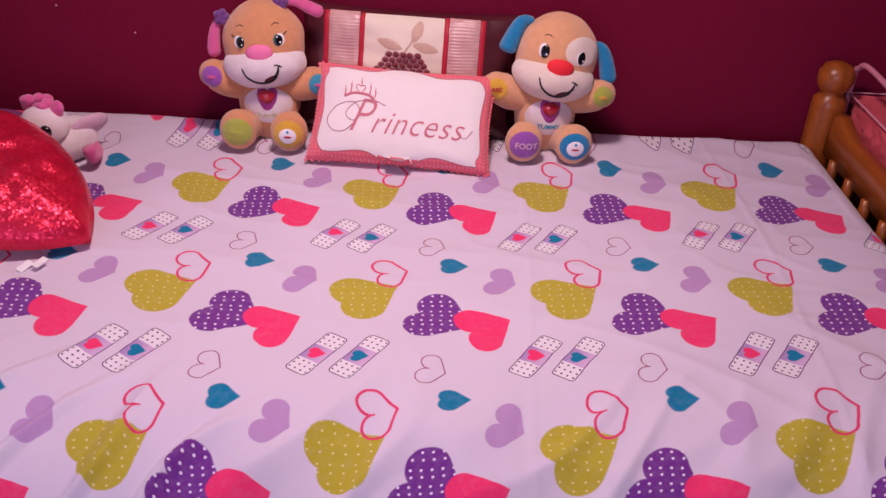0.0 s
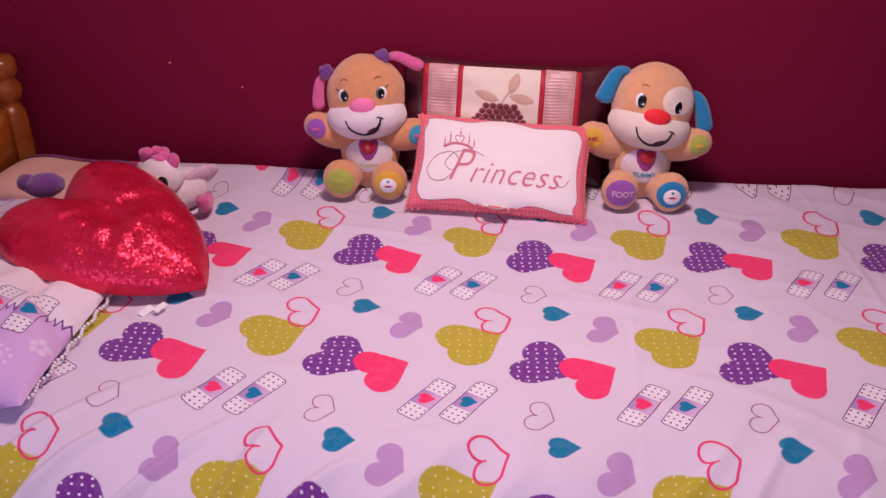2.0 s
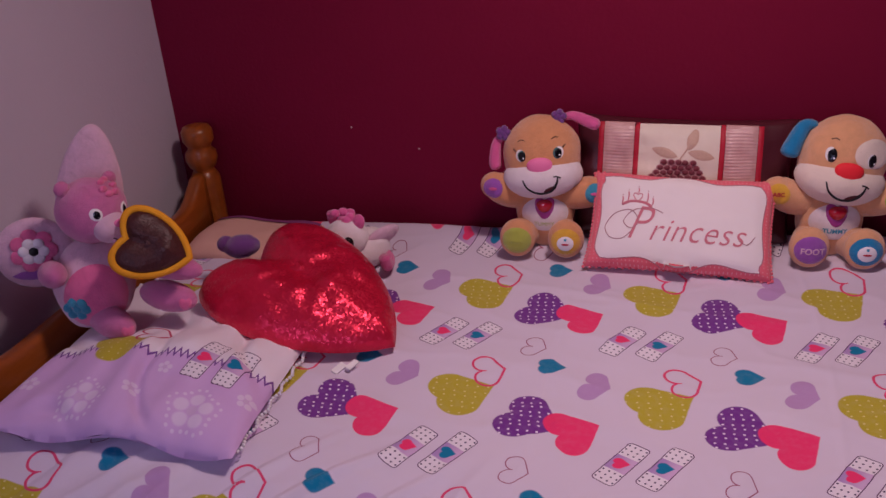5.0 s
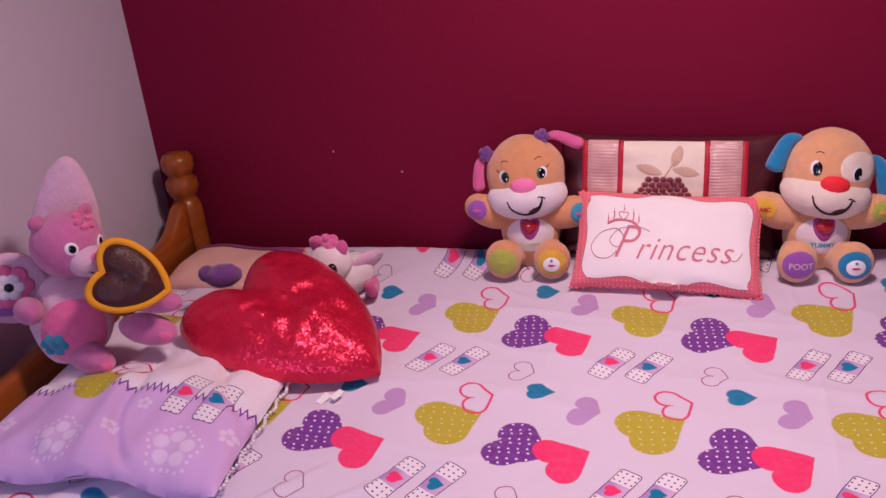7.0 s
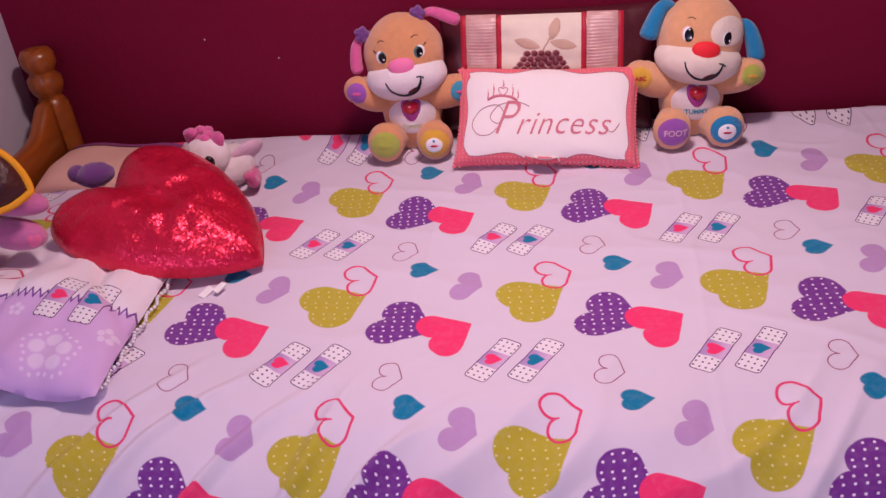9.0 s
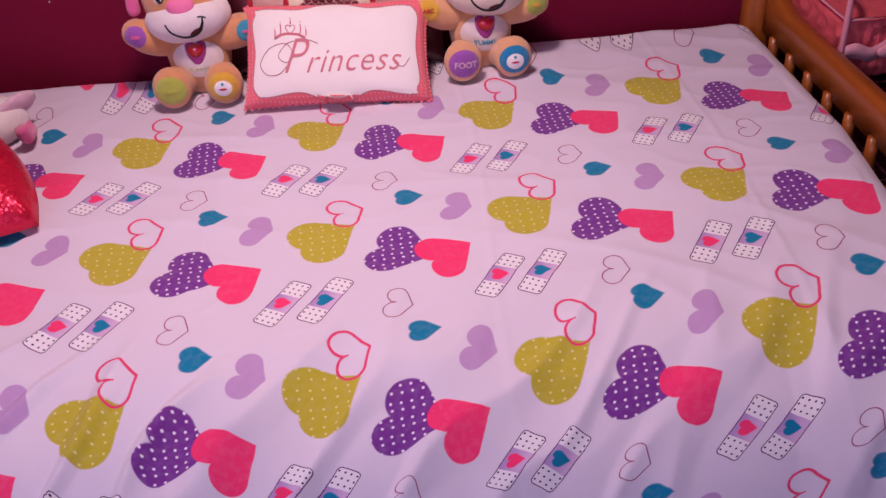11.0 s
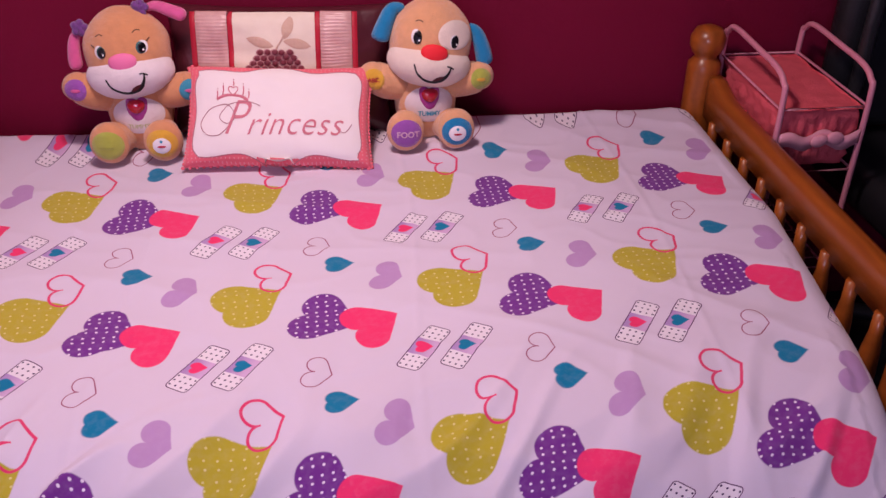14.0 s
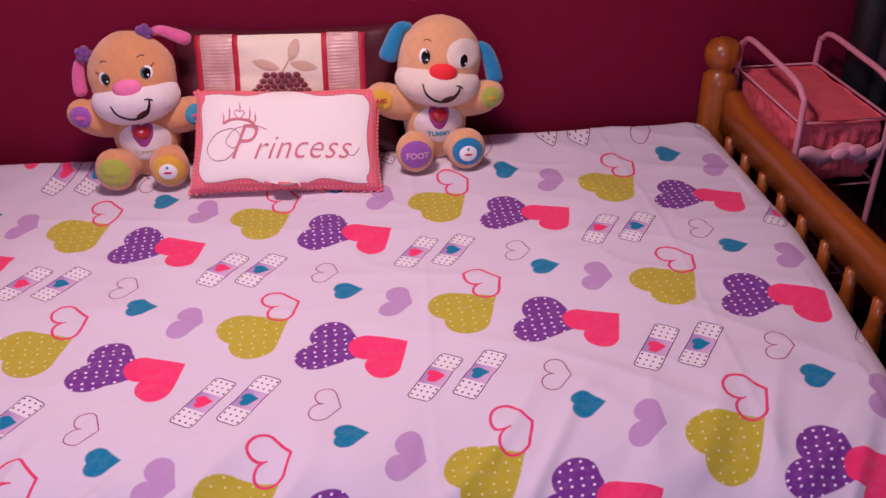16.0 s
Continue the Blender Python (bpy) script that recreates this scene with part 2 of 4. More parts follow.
def pillow_material():
    """white top, a zigzag seam, then lilac with white flowers; coordinates: across, along"""
    g = Graph("printed_pillowcase")
    uv = g.uv()
    p = g.v("MULTIPLY_ADD", g.v("SUBTRACT", g.noise(uv, 30.0, 2.0, colour=True), (0.5, 0.5, 0.5)), (0.0025, 0.0025, 0), uv)
    s = g.node("ShaderNodeSeparateXYZ")
    g.put(s.inputs[0], p)
    x, y = s.outputs[0], s.outputs[1]
    lilac = g.mix(g.noise(uv, 14.0, 4.0), (0.58, 0.36, 0.68), (0.68, 0.46, 0.76))
    for cx, cy, r in ((0.137, 0.052, 0.85), (0.320, 0.056, 0.95), (0.388, 0.10, 0.45), (0.210, 0.078, 0.40), (0.240, 0.130, 0.36), (0.030, 0.085, 0.45)):
        d = g.v("LENGTH", g.local(p, (cx, cy), 0))
        for k in range(5):
            a = k * 2 * PI / 5 + 0.3
            e = g.v("LENGTH", g.local(p, (cx + 0.022 * r * math.cos(a), cy + 0.022 * r * math.sin(a)), 0))
            lilac = g.mix(g.m("MULTIPLY", g.step(e, 0.010 * r, 0.0135 * r), 0.62), lilac, (0.78, 0.70, 0.84))
        for k in range(22 if r > 0.6 else 0):
            a = k * 2 * PI / 22
            q = (0.040 + 0.005 * math.cos(5 * (a - 0.3))) * r
            e = g.v("LENGTH", g.local(p, (cx + q * math.cos(a), cy + q * math.sin(a)), 0))
            lilac = g.mix(g.m("MULTIPLY", g.step(e, 0.0022, 0.0034), 0.6), lilac, (0.80, 0.72, 0.86))
        lilac = g.mix(g.m("MULTIPLY", g.step(d, 0.008 * r, 0.010 * r), 0.6), lilac, (0.62, 0.46, 0.66))
    col = g.mix(g.step(y, 0.160, 0.166), (0.80, 0.73, 0.82), lilac)
    zz = g.m("ADD", g.m("MULTIPLY", g.m("PINGPONG", x, 0.0058), 2.6), 0.156)
    line = g.step(g.m("ABSOLUTE", g.m("SUBTRACT", y, zz)), 0.0030, 0.0042)
    col = g.mix(line, col, (0.18, 0.06, 0.30))
    lime = g.mix(g.dots(p, 0.016, 0.0014), LIME_INK, (0.62, 0.55, 0.2))
    col = g.mix(g.step(g.heart(p, (0.108, 0.160), (0.180, 0.205), 0.044, None, 0.22), -0.02, 0.02), col, lime)
    out = g.m("ABSOLUTE", g.heart(p, (0.155, 0.232), (0.190, 0.240), 0.034, None, 0.58, 0.60))
    col = g.mix(g.step(out, 0.04, 0.07), col, (0.5, 0.04, 0.12))
    col = g.plaster(col, p, (0.292, 0.167), radians(82), None, PINK_INK, 0.100, 0.034)
    col = g.plaster(col, p, (0.345, 0.163), radians(84), None, TEAL_INK, 0.100, 0.034)
    cloth_relief(g, uv)
    return g.done(col, 0.85, sheen=0.15, spec=0.2)


M_DUVET = duvet_material()
M_PILLOW = pillow_material()
M_WALL = wall_material("burgundy_paint", (0.155, 0.0044, 0.028), (0.205, 0.0058, 0.037), True)
M_PALE = wall_material("pale_lilac_paint", (0.56, 0.50, 0.60), (0.64, 0.58, 0.67), False)
M_PLAIN = wall_material("plain_room_paint", (0.32, 0.24, 0.30), (0.37, 0.28, 0.34), False)
M_CEIL = simple("white_ceiling_paint", (0.74, 0.73, 0.72), (0.80, 0.79, 0.78), 0.9, 3.0)
# dark carpet, near black because the shade beside the bed is in its colour
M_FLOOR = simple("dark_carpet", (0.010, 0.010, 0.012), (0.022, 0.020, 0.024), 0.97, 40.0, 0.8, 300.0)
M_PINE = pine_material()
M_SHEET = simple("plain_mattress_cotton", (0.55, 0.48, 0.55), (0.62, 0.55, 0.60), 0.9)
M_SEQUIN = sequin_material()
M_TAN = plush("tan_plush", (0.76, 0.34, 0.155))
M_TAN2 = plush("honey_plush", (0.84, 0.43, 0.22))
M_CREAM = plush("cream_plush", (0.86, 0.72, 0.62), 0.92)
M_WHITEP = plush("white_plush", (0.84, 0.74, 0.76), 0.92)
M_PINKP = plush("bright_pink_plush", (0.80, 0.13, 0.36))
M_BLUEP = plush("blue_plush", (0.01, 0.24, 0.50))
M_PURPLEP = plush("purple_plush", (0.20, 0.06, 0.28))
M_BEAR = plush("orchid_plush", (0.68, 0.18, 0.40))
M_BEARL = plush("pale_pink_plush", (0.82, 0.52, 0.66))
M_BEARM = plush("rose_plush", (0.88, 0.17, 0.38))
M_LIMEP = plush("lime_felt", (0.46, 0.50, 0.08))
M_YELLOWP = plush("yellow_felt", (0.82, 0.46, 0.05))
M_ORCHIDP = plush("violet_felt", (0.36, 0.10, 0.48))
M_TURQ = plush("turquoise_felt", (0.05, 0.34, 0.50))
M_BLACK = simple("black_stitching", (0.006, 0.005, 0.006), (0.012, 0.01, 0.012), 0.5, bump=0)
M_EYE = simple("black_glossy_eye", (0.004, 0.004, 0.005), (0.008, 0.007, 0.01), 0.12, bump=0, spec=0.6)
M_EYEW = simple("white_embroidery", (0.80, 0.76, 0.78), (0.85, 0.82, 0.84), 0.7)
M_IRIS = simple("green_embroidery", (0.03, 0.11, 0.11), (0.08, 0.20, 0.20), 0.6)
M_REDN = simple("red_satin_nose", (0.80, 0.02, 0.03), (0.86, 0.03, 0.05), 0.65)
M_PINKN = simple("pink_satin_nose", (0.80, 0.17, 0.38), (0.85, 0.22, 0.43), 0.6)
M_RUBY = simple("ruby_plastic", (0.35, 0.004, 0.02), (0.45, 0.008, 0.03), 0.10, bump=0, spec=0.6, coat=0.6)
M_MAUVE = simple("mauve_plastic", (0.36, 0.04, 0.26), (0.42, 0.06, 0.30), 0.3, bump=0)
M_MOUTH = simple("dark_mouth_embroidery", (0.05, 0.006, 0.008), (0.12, 0.01, 0.02), 0.6)
M_CUSHPINK = spot_material("coral_pink_spotted_cotton", (0.82, 0.15, 0.20), (0.84, 0.34, 0.37), 0.0075, 0.0010)
M_CUSHWHITE = simple("white_cushion_cotton", (0.84, 0.76, 0.77), (0.87, 0.80, 0.80), 0.85, 30.0, 0.25, 900.0, sheen=0.1)
M_STITCH = simple("rose_embroidery", (0.58, 0.14, 0.20), (0.72, 0.26, 0.32), 0.5, 300.0, 0.6, 900.0)
M_STITCHD = simple("grey_rose_thread", (0.40, 0.16, 0.20), (0.50, 0.24, 0.28), 0.5)
M_SATIN = simple("dark_burgundy_satin", (0.055, 0.010, 0.016), (0.10, 0.018, 0.028), 0.28, 12.0, 0.15, 30.0, spec=0.5, dist=0.01)
M_PLEAT = simple("pleated_pink_satin", (0.52, 0.27, 0.26), (0.70, 0.45, 0.42), 0.35, 60.0, 0.2, 120.0, spec=0.5)
M_REDBAND = simple("red_ribbon", (0.42, 0.012, 0.03), (0.52, 0.02, 0.05), 0.5)
M_LINEN = simple("cream_linen", (0.78, 0.68, 0.56), (0.84, 0.75, 0.64), 0.85, 60.0, 0.4, 900.0)
M_LEAF = simple("taupe_embroidery", (0.52, 0.34, 0.25), (0.64, 0.45, 0.35), 0.5, 200.0)
M_BEAD = simple("plum_velvet", (0.13, 0.012, 0.025), (0.24, 0.05, 0.07), 0.5, 300.0, 0.4, 700.0)
M_BEADRIM = simple("mauve_thread", (0.42, 0.20, 0.22), (0.52, 0.28, 0.28), 0.6)
M_RACK = simple("pink_coated_steel", (0.62, 0.22, 0.30), (0.70, 0.28, 0.36), 0.4, bump=0, spec=0.5)
M_BASKET = simple("coral_pink_gauze", (0.62, 0.075, 0.11), (0.80, 0.14, 0.17), 0.85, 50.0, 0.7, 260.0)
M_RIBBON = simple("pale_pink_ribbon", (0.72, 0.28, 0.36), (0.80, 0.38, 0.44), 0.5)
M_DARKP = simple("black_vinyl", (0.008, 0.008, 0.010), (0.016, 0.016, 0.02), 0.4, spec=0.4)
M_GREYP = simple("grey_metallic_plastic", (0.04, 0.042, 0.05), (0.07, 0.072, 0.08), 0.3, bump=0, metal=0.6)
M_TAG = simple("white_satin_label", (0.80, 0.78, 0.78), (0.86, 0.84, 0.84), 0.5, bump=0)
M_PEACH = simple("peach_cotton", (0.70, 0.40, 0.32), (0.78, 0.48, 0.40), 0.9)
M_STRIPE = simple("plum_cotton", (0.24, 0.05, 0.18), (0.30, 0.07, 0.22), 0.9)
M_GLOBE = simple("opal_glass", (0.8, 0.78, 0.75), (0.85, 0.83, 0.8), 0.3, bump=0)
M_UPVC = simple("white_window_plastic", (0.78, 0.78, 0.78), (0.82, 0.82, 0.82), 0.4, bump=0)
M_GLASS = Graph("window_glass").done((1, 1, 1), 0.0)
M_GLASS.node_tree.nodes["Principled BSDF"].inputs["Transmission Weight"].default_value = 1.0
M_CHOC = simple("dark_brown_sequins", (0.03, 0.007, 0.008), (0.09, 0.022, 0.02), 0.4, 160.0, 0.7, 220.0, spec=0.35)
M_GOLD = simple("amber_felt", (0.72, 0.28, 0.01), (0.80, 0.36, 0.02), 0.8, 40.0, 0.4)

# ---- building helpers ----
from mathutils.bvhtree import BVHTree


def part(name, bm, material, parent=None, label="", smooth=True):
    me = bpy.data.meshes.new(name)
    bmesh.ops.recalc_face_normals(bm, faces=bm.faces)
    for f in bm.faces:
        f.smooth = smooth
    bm.to_mesh(me)
    bm.free()
    me.materials.append(material)
    ob = new(name, me)
    if parent is not None:
        ob.parent = parent
    if label:
        tagged(ob, label)
    return ob


def thing(name, m, label, category, group="", kind=""):
    ob = new(name)
    ob.empty_display_size = 0.05
    ob.matrix_world = m
    return tagged(ob, label, category, group, kind)


def box(bm, x0, x1, y0, y1, z0, z1, bevel=0.0):
    r = bmesh.ops.create_cube(bm, size=1, matrix=Matrix.Translation(((x0 + x1) / 2, (y0 + y1) / 2, (z0 + z1) / 2)) @ Matrix.Diagonal((x1 - x0, y1 - y0, z1 - z0, 1)))
    if bevel:
        es = list({e for v in r["verts"] for e in v.link_edges})
        bmesh.ops.bevel(bm, geom=es, offset=bevel, segments=3, affect="EDGES", profile=0.5)
    return bm


def B(*a, bevel=0.0):
    return box(bmesh.new(), *a, bevel=bevel)


def ball(c, r, rot=(0, 0, 0), seg=28, shape=None, rough=0.0, bm=None):
    """a soft ellipsoid; shape(v) changes the unit ball first"""
    bm = bm or bmesh.new()
    res = bmesh.ops.create_uvsphere(bm, u_segments=seg, v_segments=max(8, seg * 2 // 3), radius=1)
    e = Euler([radians(a) for a in rot]).to_matrix()
    for v in res["verts"]:
        p = shape(v.co.copy()) if shape else v.co.copy()
        if rough:
            p *= 1 + rough * noise.noise(p * 2.3 + Vector(c) * 30)
        v.co = Vector(c) + e @ Vector((p.x * r[0], p.y * r[1], p.z * r[2]))
    return bm


def tube(points, radius, bm=None, sides=10, closed=False, taper=None):
    """a round bar along points"""
    bm = bm or bmesh.new()
    pts = [Vector(p) for p in points]
    n = len(pts)
    rings = []
    x = None
    for i, p in enumerate(pts):
        a = pts[(i - 1) % n] if (closed or i > 0) else p
        b = pts[(i + 1) % n] if (closed or i < n - 1) else p
        d = (b - a).normalized()
        if x is None:
            x = d.cross(Vector((0.13, 0.21, 0.97)))
            if x.length < 0.05:
                x = d.cross(Vector((1, 0, 0)))
        x = (x - d * d.dot(x)).normalized()
        y = d.cross(x)
        r = radius * (taper(i / max(1, n - 1)) if taper else 1)
        rings.append([bm.verts.new(p + r * (math.cos(k * 2 * PI / sides) * x + math.sin(k * 2 * PI / sides) * y)) for k in range(sides)])
    for i in range(n if closed else n - 1):
        a, b = rings[i], rings[(i + 1) % n]
        for k in range(sides):
            bm.faces.new((a[k], a[(k + 1) % sides], b[(k + 1) % sides], b[k]))
    if not closed:
        bm.faces.new(rings[0])
        bm.faces.new(rings[-1][::-1])
    return bm


def bend(points, steps=8):
    """a smooth line through points"""
    pts = [Vector(p) for p in points]
    out = []
    for i in range(len(pts) - 1):
        p0, p1, p2, p3 = pts[max(i - 1, 0)], pts[i], pts[i + 1], pts[min(i + 2, len(pts) - 1)]
        for k in range(steps):
            t = k / steps
            out.append(0.5 * (2 * p1 + (p2 - p0) * t + (2 * p0 - 5 * p1 + 4 * p2 - p3) * t * t + (3 * p1 - p0 - 3 * p2 + p3) * t ** 3))
    return out + [pts[-1]]


def lathe(profile, c=(0, 0, 0), seg=24):
    """profile: (radius, height) pairs turned about the upright through c"""
    bm = bmesh.new()
    rings = [[bm.verts.new((c[0] + r * math.cos(k * 2 * PI / seg), c[1] + r * math.sin(k * 2 * PI / seg), c[2] + z)) for k in range(seg)] for r, z in profile]
    for a, b in zip(rings, rings[1:]):
        for k in range(seg):
            bm.faces.new((a[k], a[(k + 1) % seg], b[(k + 1) % seg], b[k]))
    bm.faces.new(rings[0][::-1])
    bm.faces.new(rings[-1])
    return bm


def tree_of(*meshes):
    verts, polys = [], []
    for me in meshes:
        k = len(verts)
        verts += [v.co.copy() for v in me.vertices]
        polys += [[k + i for i in p.vertices] for p in me.polygons]
    return BVHTree.FromPolygons(verts, polys)


def front(tree, x, z, lift, fallback=0.0):
    hit = tree.ray_cast(Vector((x, -2, z)), Vector((0, 1, 0)))
    return Vector((x, (hit[0].y if hit[0] else fallback) - lift, z))


def patch(tree, c, outline, lift=0.0012, rings=6, seg=40, turn=0.0):
    """a piece of cloth laid on the front of a body; outline(angle) gives its radius round c = (x, z)"""
    bm = bmesh.new()
    mid = front(tree, c[0], c[1], lift)
    centre = bm.verts.new(mid)
    grid = []
    for i in range(1, rings + 1):
        row = []
        for k in range(seg):
            a = k * 2 * PI / seg
            r = outline(a) * i / rings
            p = front(tree, c[0] + r * math.cos(a + turn), c[1] + r * math.sin(a + turn), lift if i < rings else lift * 0.25, mid.y)
            row.append(bm.verts.new(p))
        grid.append(row)
    for k in range(seg):
        bm.faces.new((centre, grid[0][k], grid[0][(k + 1) % seg]))
        for i in range(rings - 1):
            bm.faces.new((grid[i][k], grid[i + 1][k], grid[i + 1][(k + 1) % seg], grid[i][(k + 1) % seg]))
    return bm


def oval(a, b):
    return lambda t: a * b / math.hypot(b * math.cos(t), a * math.sin(t))


def heart_radius(w):
    """a heart standing on its tip, as a radius round its middle"""
    def f(t):
        s = math.sin(t)
        c = abs(math.cos(t))
        return w * (0.92 - 0.30 * max(0.0, s) ** 6 + 0.16 * max(0.0, s) * c * 2 + 0.35 * max(0.0, -s) ** 7)
    return f


def line_on(tree, pts, radius, lift=0.0, taper=None):
    return tube([front(tree, p[0], p[1], lift) for p in bend([(x, 0, z) for x, z in pts], 5) for p in [(p.x, p.z)]], radius, sides=6, taper=taper)


def letters(text, size, tree, c, material, parent, name="lettering", slant=0.0, spread=1.0, lift=0.001, bold=0.0, squeeze=1.0):
    """words in the built-in font, laid on a front surface with their start at c = (x, z)"""
    cu = bpy.data.curves.new("lettering", "FONT")
    cu.body, cu.size, cu.shear, cu.space_character, cu.offset, cu.resolution_u = text, size, slant, spread, bold, 4
    ob = new("lettering", cu)
    bpy.context.view_layer.update()
    me = bpy.data.meshes.new_from_object(ob.evaluated_get(bpy.context.evaluated_depsgraph_get()))
    bpy.data.objects.remove(ob)
    bm = bmesh.new()
    bm.from_mesh(me)
    bmesh.ops.triangulate(bm, faces=bm.faces)
    for _ in range(3):
        bmesh.ops.subdivide_edges(bm, edges=[e for e in bm.edges if e.calc_length() > size * 0.12], cuts=1)
        bmesh.ops.triangulate(bm, faces=bm.faces)
    for v in bm.verts:
        v.co = front(tree, c[0] + v.co.x * squeeze, c[1] + v.co.y, lift)
    return part(name, bm, material, parent)


# ---- the room ----
WX0, WX1, WY0, WY1, TOP = -1.207, 2.5, -1.6, 1.75, 2.4


def wall(name, *a, mat, label):
    return tagged(part(name, B(*a), mat, smooth=False), label, "wall", kind="structure")


wall("wall_north", WX0 - 0.12, WX1 + 0.12, WY1, WY1 + 0.12, 0, TOP, mat=M_WALL, label="burgundy painted wall with small pale chips behind the bed")
wall("wall_west", WX0 - 0.12, WX0, WY0, WY1, 0, TOP, mat=M_PALE, label="pale lilac painted wall at the head of the bed")
wall("wall_east", WX1, WX1 + 0.12, WY0, WY1, 0, TOP, mat=M_PLAIN, label="plain painted wall beyond the foot of the bed")


def window_wall():
    """the wall behind the camera, with a window opening through it"""
    x0, x1, z0, z1 = -1.18, -0.06, 0.9, 2.0
    bm = bmesh.new()
    for a in ((WX0 - 0.12, x0, 0, TOP), (x1, WX1 + 0.12, 0, TOP), (x0, x1, 0, z0), (x0, x1, z1, TOP)):
        box(bm, a[0], a[1], WY0 - 0.12, WY0, a[2], a[3])
    tagged(part("wall_south", bm, M_PLAIN, smooth=False), "plain painted wall with a window opening", "wall", kind="structure")
    w = thing("window_1", pose(0, WY0 - 0.06, 0), "white framed window that lets daylight in", "window", kind="structure")
    for n, a in (("window_frame", (x0, x0 + 0.05, z0, z1)), ("window_frame", (x1 - 0.05, x1, z0, z1)), ("window_frame", (x0 + 0.05, x1 - 0.05, z0, z0 + 0.05)), ("window_frame", (x0 + 0.05, x1 - 0.05, z1 - 0.05, z1)), ("window_frame", (-0.645, -0.595, z0 + 0.05, z1 - 0.05))):
        part(n, B(a[0], a[1], -0.03, 0.03, a[2], a[3], bevel=0.006), M_UPVC, w)
    for a, b in ((x0 + 0.05, -0.645), (-0.595, x1 - 0.05)):
        p = part("pane", B(a, b, -0.004, 0.004, z0 + 0.05, z1 - 0.05), M_GLASS, w, smooth=False)
        p.visible_shadow = False


window_wall()
tagged(part("floor", B(WX0 - 0.12, WX1 + 0.12, WY0 - 0.12, WY1 + 0.12, -0.1, 0), M_FLOOR, smooth=False), "dark carpeted floor with its shade put into the colour", "floor", kind="structure")
tagged(part("ceiling", B(WX0 - 0.12, WX1 + 0.12, WY0 - 0.12, WY1 + 0.12, TOP, TOP + 0.1), M_CEIL, smooth=False), "white painted ceiling", "ceiling", kind="structure")
lamp = thing("pendant_lamp", pose(-0.08, 1.02, TOP), "opal glass pendant lamp hanging from a white ceiling rose", "lamp")
part("ceiling_rose", lathe([(0.01, -0.03), (0.045, -0.028), (0.05, -0.012), (0.05, 0)]), M_UPVC, lamp)
part("cord", tube([(0, 0, -0.03), (0, 0, -0.37)], 0.004, sides=8), M_UPVC, lamp)
part("globe", lathe([(0.02, -0.58), (0.07, -0.57), (0.11, -0.54), (0.13, -0.49), (0.12, -0.44), (0.08, -0.40), (0.02, -0.37)]), M_GLOBE, lamp)

# ---- the bed ----
YB, YF = 1.70, 0.86      # back and front of the frame
XH, XF = -1.130, 0.772   # head and foot posts


def turned(kind):
    """the outline of a turned post, from the floor up"""
    base = [(0.030, 0), (0.034, 0.01), (0.034, 0.25), (0.034, 0.50)]
    if kind == "head":
        return base + [(0.034, 0.630), (0.033, 0.647), (0.026, 0.660), (0.022, 0.665), (0.031, 0.675), (0.036, 0.691), (0.035, 0.706), (0.025, 0.717), (0.028, 0.723), (0.035, 0.735), (0.035, 0.755), (0.029, 0.766), (0.012, 0.770)]
    return base + [(0.034, 0.622), (0.033, 0.638), (0.024, 0.648), (0.021, 0.653), (0.029, 0.661), (0.035, 0.676), (0.035, 0.692), (0.027, 0.708), (0.010, 0.715)]


def rail_board(x, thick, y0, y1, low, high, bow):
    """a board across the bed whose top edge sweeps up to the posts"""
    bm = bmesh.new()
    n = 40
    rows = []
    for i in range(n + 1):
        t = i / n
        y = y0 + (y1 - y0) * t
        e = min(t, 1 - t) * (y1 - y0)
        top = high + bow * math.exp(-(e / 0.055) ** 2)
        r = 0.012
        ring = [(-thick / 2, low), (thick / 2, low), (thick / 2, top - r), (thick / 2 - r * 0.3, top - r * 0.3), (thick / 2 - r, top), (-thick / 2 + r, top), (-thick / 2 + r * 0.3, top - r * 0.3), (-thick / 2, top - r)]
        rows.append([bm.verts.new((x + a, y, z)) for a, z in ring])
    for a, b in zip(rows, rows[1:]):
        for k in range(8):
            bm.faces.new((a[k], a[(k + 1) % 8], b[(k + 1) % 8], b[k]))
    bm.faces.new(rows[0])
    bm.faces.new(rows[-1][::-1])
    return bm


